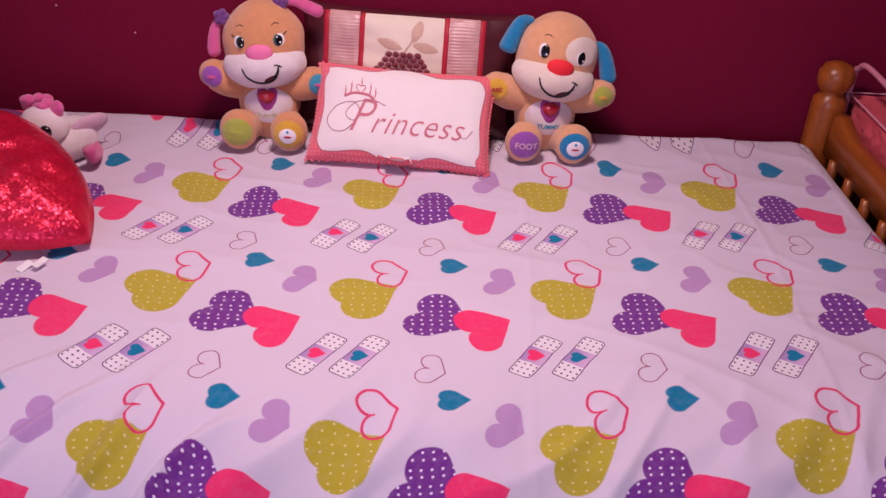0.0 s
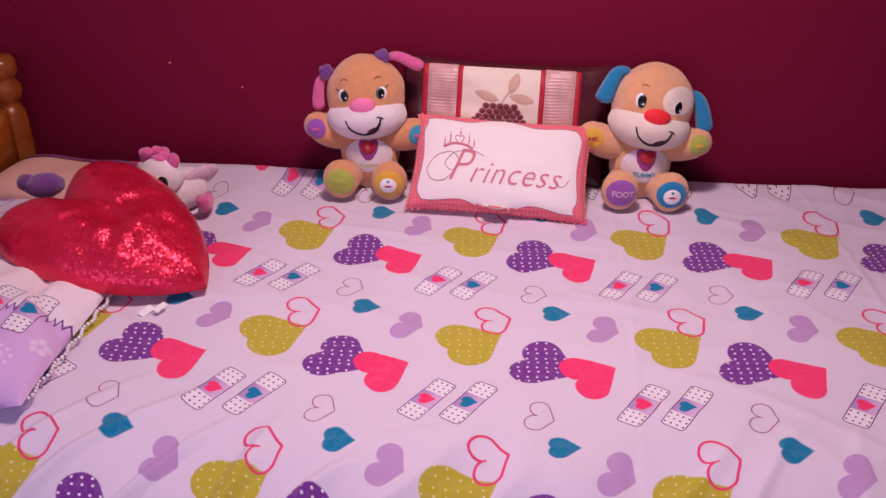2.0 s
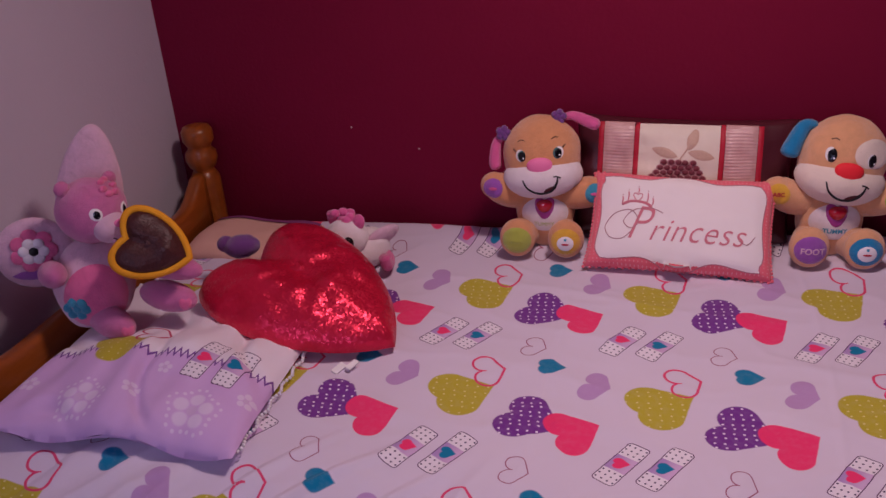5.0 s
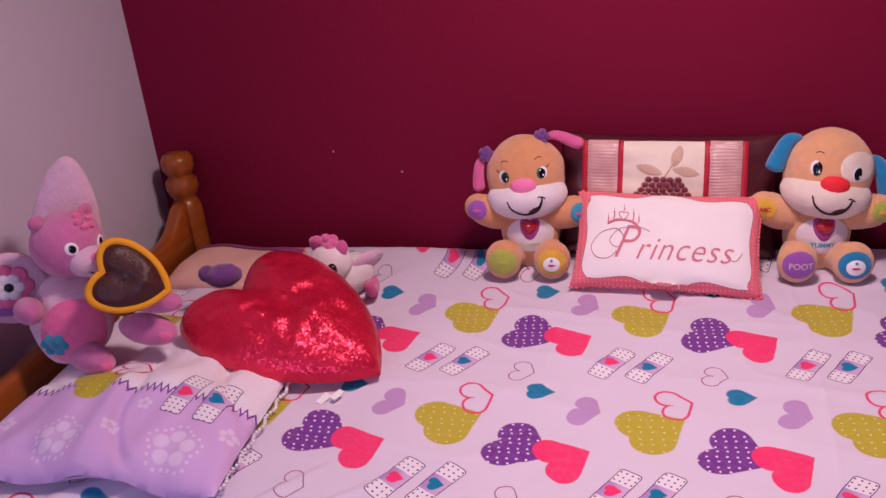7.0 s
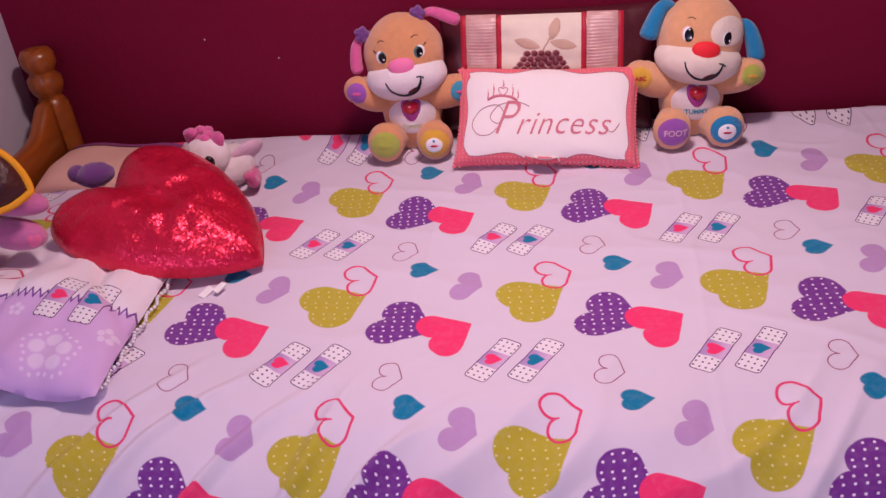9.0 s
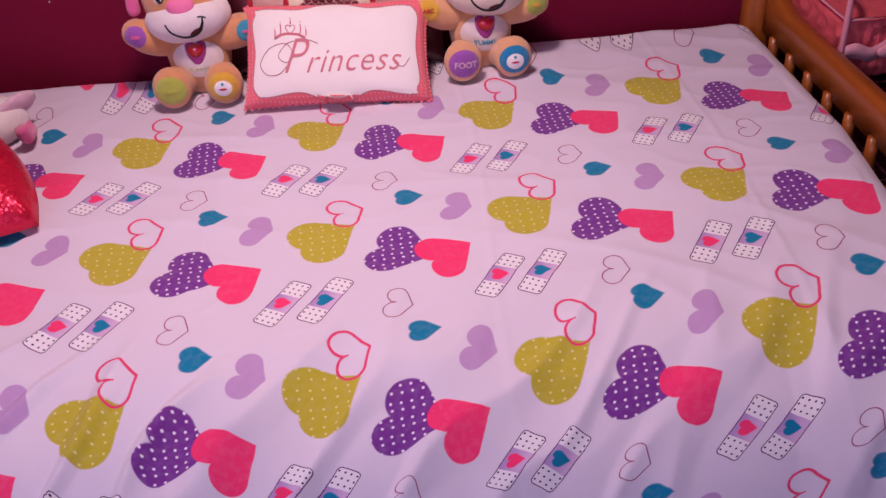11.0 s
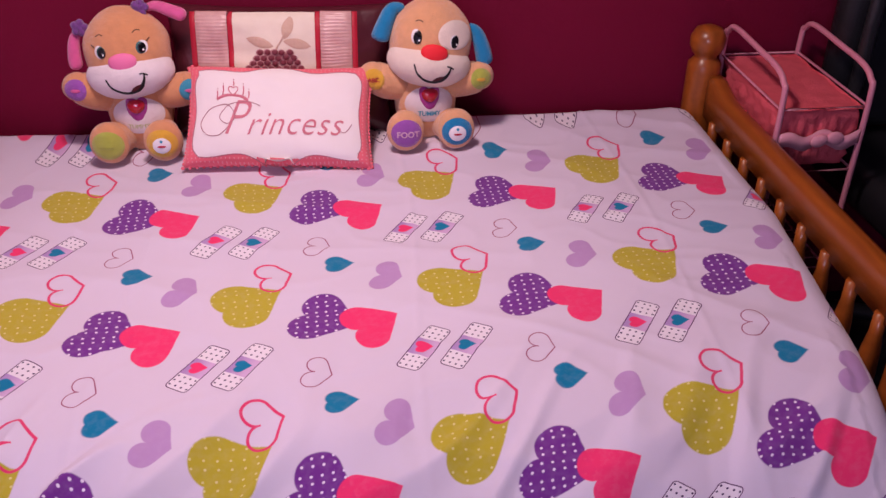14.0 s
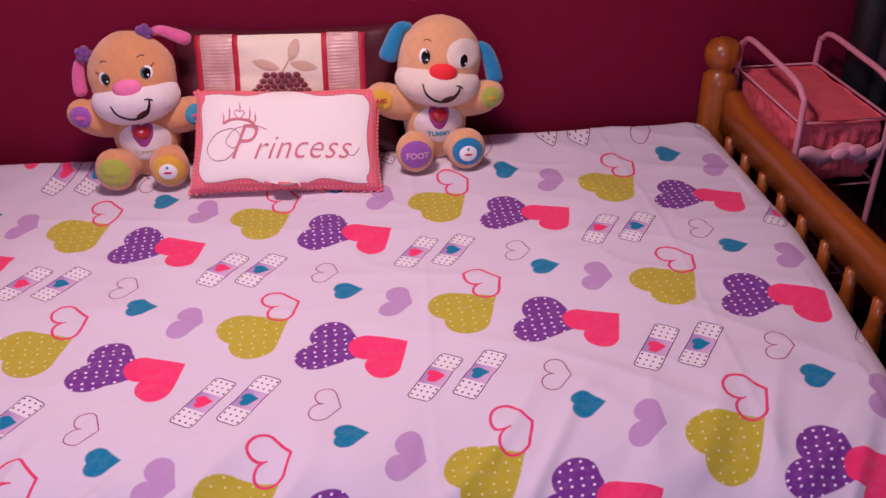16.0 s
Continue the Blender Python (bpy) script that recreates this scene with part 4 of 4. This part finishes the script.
    # ears
    def ear(pts, width, mat, thick=0.008):
        bm = tube(bend(pts, 6), width, sides=18, taper=lambda t: (0.40 + 0.66 * math.sin(min(1.0, t * 1.05) * PI * 0.60)) * (1.0 if t < 0.8 else math.sqrt(max(0.02, 1 - ((t - 0.8) / 0.2) ** 2))))
        return part("ear", bm, mat, d, "floppy satin and plush ear")
    if girl:
        ear([(-0.058, 0.0, HZ + 0.050), (-0.080, -0.004, HZ + 0.036), (-0.088, -0.010, HZ + 0.004), (-0.087, -0.014, HZ - 0.016)], 0.0105, M_PINKP)
        ear([(0.040, 0.0, HZ + 0.066), (0.062, -0.004, HZ + 0.070), (0.090, -0.012, HZ + 0.058), (0.110, -0.016, HZ + 0.048)], 0.0105, M_PINKP)
        for x, z in ((-0.066, HZ + 0.052), (0.038, HZ + 0.072)):
            bm = ball((x, -0.010, z), (0.010, 0.010, 0.010), seg=16, rough=0.3)
            for k in range(5):
                ball((x + 0.008 * math.cos(k * 1.26), -0.013, z + 0.008 * math.sin(k * 1.26)), (0.007, 0.006, 0.007), seg=10, bm=bm)
            part("ear_bow", bm, M_PURPLEP, d, "purple ruffled bow")
    else:
        ear([(-0.054, 0.0, HZ + 0.052), (-0.074, -0.004, HZ + 0.046), (-0.086, -0.010, HZ + 0.010), (-0.090, -0.014, HZ - 0.008)], 0.0150, M_BLUEP)
        ear([(0.064, 0.0, HZ + 0.036), (0.080, -0.004, HZ + 0.026), (0.096, -0.010, HZ - 0.006), (0.102, -0.012, HZ - 0.026)], 0.0140, M_BLUEP)
    face = ("head", "muzzle", "eye", "nose", "mouth", "lower", "iris", "pupil", "ear")
    tilt_parts([o for o in d.children if o.name.startswith(face)], (0, 0, 0.115), (0, -6 if girl else 9, 0))
    return d


plush_dog("plush_dog", pose(-0.341, 1.607, 0.549, -6, 1.0, 2) @ Matrix.Scale(1.06, 4), "tan plush dog with pink ears and nose, sitting against the wall", True)
plush_dog("plush_dog", pose(0.190, 1.602, 0.549, -6, 1.0, 2) @ Matrix.Scale(1.06, 4), "honey tan plush dog with blue ears, sitting against the wall", False)

# ---- the pillow end ----


def build_pillow():
    nx, ny, W, L, T = 90, 110, 0.405, 0.46, 0.104
    bm = bmesh.new()
    uvl = bm.loops.layers.uv.new("cloth")
    for sgn in (1, -1):
        g = []
        for j in range(ny + 1):
            row = []
            for i in range(nx + 1):
                a, b = 2 * i / nx - 1, 2 * j / ny - 1
                t = (max(0.0, 1 - abs(a) ** 3) * max(0.0, 1 - abs(b) ** 4)) ** 0.55
                x, y = W * i / nx, L * j / ny
                t *= 1 - 0.78 * max(0.0, (b + 0.2) / 1.2) ** 1.2
                k = 0.012 * noise.noise(Vector((x * 9, y * 9, sgn))) * t + 0.010 * noise.noise(Vector((x * 24, y * 7, 3 + sgn))) * (0.3 + t)
                k -= 0.012 * max(0.0, 1 - abs(noise.noise(Vector((x * 7 + y * 3, y * 5, 6)))) * 6) * t
                pull = 1 - 0.04 * (1 - b * b)
                edge = 0.012 * math.sin(a * 5.5 + 1.0) * (1 - t)
                z = sgn * (T / 2 if sgn > 0 else 0.02) * t + (k + edge if sgn > 0 else edge)
                row.append((bm.verts.new((W / 2 + (x - W / 2) * pull, L / 2 + (y - L / 2) * (1 - 0.05 * (1 - a * a)), z)), (x, y)))
            g.append(row)
        for j in range(ny):
            for i in range(nx):
                q = (g[j][i], g[j][i + 1], g[j + 1][i + 1], g[j + 1][i])
                f = bm.faces.new([v[0] for v in q])
                for l, v in zip(f.loops, q):
                    l[uvl].uv = v[1]
    bmesh.ops.remove_doubles(bm, verts=bm.verts, dist=0.0005)
    m = pose(-1.076, 0.836, 0.580, -1, 1, 0)
    c = thing("pillow", m, "soft pillow in a lilac and white case printed with flowers", "pillow")
    part("pillowcase", bm, M_PILLOW, c)
    beads = bmesh.new()
    for i in range(60):
        ball((W * 0.995 + 0.003 * math.sin(i), 0.02 + i * 0.0072, 0.0), (0.0030, 0.0028, 0.0030), seg=8, bm=beads)
    part("edge_trim", beads, M_EYEW, c, "white bobble trim along the seam")


build_pillow()


def heart_ring(w, h, n=96):
    """points of a heart lying flat, its tip towards +x"""
    out = []
    for k in range(n):
        t = k * 2 * PI / n
        x = math.copysign(abs(math.sin(t)) ** 0.80, math.sin(t))
        y = 0.62 * abs(math.sin(t)) ** 0.8 + math.cos(t)
        out.append(Vector((-y * h, x * w, 0)))
    return out


def heart_pad(w, h, thick, under=0.35, dents=0.0, n=120, rings=22):
    bm = bmesh.new()
    ring = heart_ring(w, h, n)
    mid = Vector((-h * 0.35, 0, 0))
    for sgn in (1, -under):
        top = bm.verts.new(mid + Vector((0, 0, thick * sgn)))
        g = []
        for i in range(1, rings + 1):
            r = i / rings
            row = []
            for p in ring:
                q = mid + (p - mid) * r
                z = thick * sgn * (1 - r ** 2.6) ** 0.62
                if sgn > 0:
                    z += dents * noise.noise(q * 16) * (1 - r ** 4) + dents * 0.5 * noise.noise(q * 42) * (1 - r ** 6)
                    # the cleft runs into the pad as a crease
                    c = math.exp(-(q.y / (w * 0.20)) ** 2) * max(0.0, min(1.0, (-q.x + 0.1 * h) / (1.4 * h)))
                    z *= 1 - 0.60 * c
                row.append(bm.verts.new((q.x, q.y, z)))
            g.append(row)
        for k in range(n):
            bm.faces.new((top, g[0][k], g[0][(k + 1) % n]))
            for i in range(rings - 1):
                bm.faces.new((g[i][k], g[i + 1][k], g[i + 1][(k + 1) % n], g[i][(k + 1) % n]))
    bmesh.ops.remove_doubles(bm, verts=bm.verts, dist=0.0006)
    return bm


hc = thing("heart_cushion", pose(-0.673, 1.216, 0.606, 8, 13, -25), "red sequinned heart shaped cushion lying against the pillow", "cushion")
part("cover", heart_pad(0.144, 0.162, 0.066, 0.45, 0.010), M_SEQUIN, hc)
bm = bmesh.new()
box(bm, 0.112, 0.124, -0.098, -0.074, -0.010, -0.008)
box(bm, 0.128, 0.138, -0.082, -0.060, -0.004, -0.002)
part("care_label", bm, M_TAG, hc, "white satin care label", smooth=False)


def kitten():
    k = thing("plush_kitten", pose(-0.692, 1.462, 0.550, 0, 0, -14), "small white and pink plush kitten with glossy black eyes", "soft toy")
    part("body", ball((0.012, 0.012, 0.040), (0.044, 0.056, 0.039), seg=24, rough=0.08), M_WHITEP, k)
    head = part("head", ball((0, -0.030, 0.082), (0.042, 0.038, 0.038), seg=28, rough=0.05), M_WHITEP, k)
    tr = tree_of(head.data)
    for s in (-1, 1):
        part("eye", ball(front(tr, s * 0.021, 0.084, -0.004), (0.011, 0.008, 0.012), seg=20), M_EYE, k, "glossy black eye")
        part("ear", ball((s * 0.028, -0.028, 0.114), (0.013, 0.008, 0.018), (0, s * 25, 0), 16), M_PINKP, k)
        part("foot", ball((s * 0.026, -0.046, 0.014), (0.015, 0.022, 0.014), seg=16), M_PINKP, k)
    part("nose", ball(front(tr, 0, 0.072, 0), (0.005, 0.003, 0.004), seg=12), M_PINKN, k)
    bm = bmesh.new()
    for i in range(9):
        a = i * 0.7
        ball((-0.010 + 0.020 * math.cos(a), -0.026 + 0.008 * math.sin(a * 2), 0.122 + 0.007 * math.sin(a)), (0.011, 0.009, 0.009), seg=10, bm=bm)
    part("hair_tuft", bm, M_PINKP, k, "bright pink tuft between the ears")
    part("tail", tube(bend([(0.022, 0.040, 0.028), (0.056, 0.020, 0.022), (0.078, -0.020, 0.028), (0.080, -0.030, 0.050)], 6), 0.012, sides=12), M_PINKP, k)
    part("wing", ball((0.040, 0.030, 0.062), (0.012, 0.042, 0.030), (0, 35, -20), 18), M_BEARL, k, "pale lilac felt wing")


kitten()
pp = thing("purple_toy", pose(-0.884, 1.358, 0.640, 0, 0, 20), "dark purple plush toy half hidden under the heart cushion", "soft toy")
part("body", ball((0, 0, 0), (0.034, 0.024, 0.022), seg=20, rough=0.1), M_PURPLEP, pp)
part("head", ball((-0.030, 0.010, 0.004), (0.017, 0.016, 0.016), seg=16), M_PURPLEP, pp)

# the folded blanket at the wall end of the pillow
bm = bmesh.new()
g = []
for j in range(17):
    row = []
    for i in range(41):
        x, y = -1.092 + 0.27 * i / 40, 1.46 + 0.19 * j / 16
        e = max(0.0, 1 - abs(2 * i / 40 - 1) ** 4) * max(0.0, 1 - abs(2 * j / 16 - 1) ** 4)
        row.append(bm.verts.new((x, y, 0.553 + 0.042 * e ** 0.6 * (1.0 - 0.5 * i / 40) + 0.006 * noise.noise(Vector((x * 12, y * 12, 0))))))
    g.append(row)
for j in range(16):
    for i in range(40):
        bm.faces.new((g[j][i], g[j][i + 1], g[j + 1][i + 1], g[j + 1][i]))
g = [[v.co.copy() for v in row] for row in g]
bl = thing("blanket", pose(0, 0, 0), "folded peach blanket with a plum stripe, lying beside the headboard", "blanket")
pb = part("fold", bm, M_PEACH, bl)
pb.modifiers.new("thickness", "SOLIDIFY").thickness = 0.006
bm = bmesh.new()
rows = []
for j in range(12, 16):
    row = []
    for i in range(2, 39):
        c = g[j][i]
        row.append(bm.verts.new(c + Vector((0, 0, 0.0025))))
    rows.append(row)
for a, b in zip(rows, rows[1:]):
    for i in range(36):
        bm.faces.new((a[i], a[i + 1], b[i + 1], b[i]))
part("stripe", bm, M_STRIPE, bl, "plum coloured stripe")


def plush_bear():
    b = thing("plush_bear", pose(-1.046, 1.112, 0.606, 0, 0, 0) @ pose(0, 0, 0, 0, 10, 36), "orchid pink plush bear with flowered wings, sitting on the pillow", "soft toy")
    body = part("body", ball((0, 0, 0.076), (0.066, 0.062, 0.080), seg=30, rough=0.05), M_BEARL, b)
    head = part("head", ball((0.0, -0.012, 0.208), (0.057, 0.053, 0.054), seg=30, rough=0.03), M_BEAR, b)
    muz = part("muzzle", ball((0, -0.058, 0.192), (0.030, 0.026, 0.026), seg=22), M_BEARL, b)
    tr, bt = tree_of(head.data, muz.data), tree_of(body.data)
    part("belly", patch(bt, (0.0, 0.070), oval(0.050, 0.058), 0.003, 8, 36), M_BEARM, b, "rose plush belly")
    part("nose", ball(front(tr, 0, 0.204, -0.002), (0.010, 0.006, 0.007), seg=14), M_PINKN, b)
    part("mouth", line_on(tr, [(-0.012, 0.182), (0.0, 0.176), (0.012, 0.182)], 0.0012, 0.0), M_BLACK, b)
    for s in (-1, 1):
        part("eye_white", patch(tr, (s * 0.026, 0.218), oval(0.009, 0.010), 0.0015, 3, 20), M_EYEW, b)
        part("pupil", patch(tr, (s * 0.026, 0.218), oval(0.0055, 0.0075), 0.003, 3, 18), M_EYE, b)
        part("ear", ball((s * 0.044, 0.0, 0.250), (0.013, 0.009, 0.013), seg=18), M_BEAR, b)
        c = (0.110, -0.070, 0.072) if s > 0 else (0.020, -0.062, 0.030)
        leg = part("leg", ball(c, (0.026, 0.052, 0.026), (0, 0, 52 if s > 0 else 34), 22), M_BEAR, b)
        lt = tree_of(leg.data)
        part("sole", patch(lt, (c[0] + 0.022, c[2]), heart_radius(0.011), 0.003, 4, 24), M_BEARM, leg, "rose heart on the sole")
        part("arm", ball((0.112, -0.062, 0.122), (0.022, 0.060, 0.022), (0, 0, 58), 20) if s > 0 else ball((-0.064, -0.030, 0.108), (0.022, 0.044, 0.022), (-15, 0, 8), 20), M_BEAR, b)
    # blossom on the belly
    bm = bmesh.new()
    for k in range(6):
        a = k * PI / 3
        p = front(bt, -0.030 + 0.013 * math.cos(a), 0.055 + 0.013 * math.sin(a), 0.003)
        ball(p, (0.009, 0.003, 0.009), seg=12, bm=bm)
    ball(front(bt, -0.030, 0.055, 0.004), (0.008, 0.003, 0.008), seg=12, bm=bm)
    part("belly_blossom", bm, M_TURQ, b, "turquoise felt blossom")
    bm = bmesh.new()
    for k in range(6):
        a = k * PI / 3
        ball(front(tr, 0.010 + 0.012 * math.cos(a), 0.252 + 0.008 * math.sin(a), 0.002), (0.008, 0.004, 0.006), seg=10, bm=bm)
    part("forehead_blossom", bm, M_BEARM, b, "rose felt blossom")
    # wings behind
    wing_r = part("wing", ball((0.004, 0.062, 0.232), (0.052, 0.018, 0.100), (0, 4, 0), 26, shape=lambda q: Vector((q.x * (1 - 0.30 * q.z), q.y, q.z))), M_BEARL, b, "tall pale pink wing")
    wing_l = part("wing", ball((-0.088, 0.040, 0.120), (0.062, 0.018, 0.062), (0, -20, 0), 26), M_BEARL, b, "pale pink wing with a flower")
    wt = tree_of(wing_l.data)
    bm = bmesh.new()
    for k in range(7):
        a = k * 2 * PI / 7
        ball(front(wt, -0.090 + 0.024 * math.cos(a), 0.130 + 0.024 * math.sin(a), 0.0), (0.014, 0.004, 0.014), seg=14, bm=bm)
    part("wing_flower", bm, M_BEARM, wing_l, "rose felt flower")
    bm = bmesh.new()
    for k in range(6):
        a = k * 2 * PI / 6
        ball(front(wt, -0.090 + 0.014 * math.cos(a), 0.130 + 0.014 * math.sin(a), 0.003), (0.010, 0.004, 0.010), seg=12, bm=bm)
    part("flower_petals", bm, M_EYEW, wing_l)
    part("flower_centre", ball(front(wt, -0.090, 0.130, 0.004), (0.008, 0.004, 0.008), seg=12), M_DARKP, wing_l)
    tilt_parts([o for o in b.children if o.name.startswith(("head", "muzzle", "nose", "mouth", "eye", "pupil", "ear", "forehead"))], (0, -0.01, 0.19), (0, 0, 34))
    part("wing_stripe", patch(wt, (-0.080, 0.088), oval(0.046, 0.010), 0.002, 4, 28, 0.1), M_ORCHIDP, wing_l, "violet stripe")


plush_bear()
nz = Vector((0.50, -0.76, 0.42)).normalized()
nx = (Vector((0.80, 0.32, -0.45)) - nz * nz.dot(Vector((0.80, 0.32, -0.45)))).normalized()
turn = Matrix((nx, nz.cross(nx), nz)).transposed().to_4x4()
ch = thing("heart_pouch", Matrix.Translation((-0.885, 1.095, 0.762)) @ turn, "heart shaped amber pouch filled with dark brown sequins", "pouch")
part("filling", heart_pad(0.050, 0.048, 0.020, 0.3, 0.008, 80, 14), M_CHOC, ch, "dark brown sequinned filling")
part("rim", tube([p * 1.04 for p in heart_ring(0.050, 0.048, 80)], 0.0064, closed=True, sides=12), M_GOLD, ch, "amber felt rim")

# ---- beyond the foot of the bed ----


def build_rack():
    X0, X1, Y0, Y1, ZT = 0.815, 0.977, 1.430, 1.718, 0.645
    r = thing("storage_rack", pose(0, 0, 0), "pink coated steel rack holding coral gauze baskets", "rack")
    for x in (X0, X1):
        pts = bend([(x, Y1, 0.0), (x, Y1, 0.40), (x, Y1, 0.665), (x, Y1 - 0.012, 0.700), (x, Y1 - 0.045, 0.716), (x, Y1 - 0.15, 0.713), (x, Y0 + 0.05, 0.708), (x, Y0 + 0.012, 0.692), (x, Y0, 0.655), (x, Y0, 0.40), (x, Y0, 0.0)], 6)
        part("hoop", tube(pts, 0.0056, sides=12), M_RACK, r)
    for z in (ZT, ZT - 0.126, 0.30, 0.08):
        part("shelf_frame", tube([(X0, Y0, z), (X1, Y0, z), (X1, Y1, z), (X0, Y1, z)], 0.0028, closed=True, sides=8), M_RACK, r)
        if z < ZT:
            for i in range(1, 8):
                y = Y0 + (Y1 - Y0) * i / 8
                part("shelf_wire", tube([(X0, y, z), (X1, y, z)], 0.0016, sides=6), M_RACK, r)
    for z0, z1 in ((ZT - 0.120, ZT - 0.002),):
        bm = bmesh.new()
        n = 96
        rows = []
        for j in range(17):
            t = j / 16
            row = []
            for k in range(n):
                a = k / n * 4
                s, f = int(a), a % 1
                px, py = ((f, 0), (1, f), (1 - f, 1), (0, 1 - f))[s]
                ins = 0.006 + 0.010 * (1 - t) + 0.004 * math.sin(k * 1.9 + 3 * math.sin(t * 7)) * math.sin(t * PI) + 0.006 * noise.noise(Vector((px * 5, py * 5, t * 9)))
                row.append(bm.verts.new((X0 + ins + (X1 - X0 - 2 * ins) * px, Y0 + ins + (Y1 - Y0 - 2 * ins) * py, z0 + (z1 - z0) * t)))
            rows.append(row)
        for a, b in zip(rows, rows[1:]):
            for k in range(n):
                bm.faces.new((a[k], a[(k + 1) % n], b[(k + 1) % n], b[k]))
        bm.faces.new(rows[0][::-1])
        part("basket", bm, M_BASKET, r, "gathered coral pink gauze basket")
    bm = bmesh.new()
    g = []
    for j in range(25):
        row = []
        for i in range(17):
            x, y = X0 + 0.004 + (X1 - X0 - 0.008) * i / 16, Y0 + 0.004 + (Y1 - Y0 - 0.008) * j / 24
            row.append(bm.verts.new((x, y, ZT - 0.006 + 0.004 * noise.noise(Vector((x * 30, y * 30, 2))))))
        g.append(row)
    for j in range(24):
        for i in range(16):
            bm.faces.new((g[j][i], g[j][i + 1], g[j + 1][i + 1], g[j + 1][i]))
    part("basket_lid", bm, M_BASKET, r, "coral pink gauze cover")
    pts = [(X0 + 0.004 + (X1 - X0 - 0.008) * t, Y0 - 0.002 - 0.004 * math.sin(t * 9), ZT - 0.062 + 0.006 * math.sin(t * 14)) for t in [i / 30 for i in range(31)]]
    bm = bmesh.new()
    up = [[bm.verts.new((p[0], p[1], p[2] + d)) for p in pts] for d in (-0.014, 0.014)]
    for i in range(30):
        bm.faces.new((up[0][i], up[0][i + 1], up[1][i + 1], up[1][i]))
    rb = part("ribbon", bm, M_RIBBON, r, "pale pink satin ribbon")
    rb.modifiers.new("thickness", "SOLIDIFY").thickness = 0.002
    bm = ball((X0 + 0.112, Y0 - 0.006, ZT - 0.058), (0.017, 0.006, 0.013), (0, 15, 0), 16)
    ball((X0 + 0.082, Y0 - 0.006, ZT - 0.062), (0.017, 0.006, 0.012), (0, -15, 0), 16, bm=bm)
    part("bow", bm, M_RIBBON, r)


build_rack()


def build_chair():
    c = thing("swivel_chair", pose(1.238, 1.50, 0.0, 0, 0, 0), "black vinyl swivel chair with grey plastic trim, in shade", "chair")
    part("backrest", B(-0.225, 0.225, 0.13, 0.20, 0.50, 1.08, bevel=0.033), M_DARKP, c)
    part("seat", B(-0.22, 0.22, -0.22, 0.20, 0.40, 0.49, bevel=0.035), M_DARKP, c)
    part("back_trim", tube(bend([(-0.175, 0.12, 0.50), (-0.18, 0.11, 0.75), (-0.16, 0.11, 0.97), (0, 0.11, 1.03), (0.16, 0.11, 0.97), (0.18, 0.11, 0.75), (0.175, 0.12, 0.50)], 6), 0.014, sides=12), M_GREYP, c, "grey plastic trim")
    part("column", lathe([(0.03, 0.08), (0.03, 0.24), (0.022, 0.25), (0.022, 0.41)]), M_GREYP, c)
    for k in range(5):
        a = k * 2 * PI / 5
        part("foot", tube([(0, 0, 0.10), (0.27 * math.cos(a), 0.27 * math.sin(a), 0.060)], 0.018, sides=10), M_DARKP, c)
        part("castor", ball((0.27 * math.cos(a), 0.27 * math.sin(a), 0.028), (0.028, 0.028, 0.028), seg=14), M_DARKP, c)


build_chair()
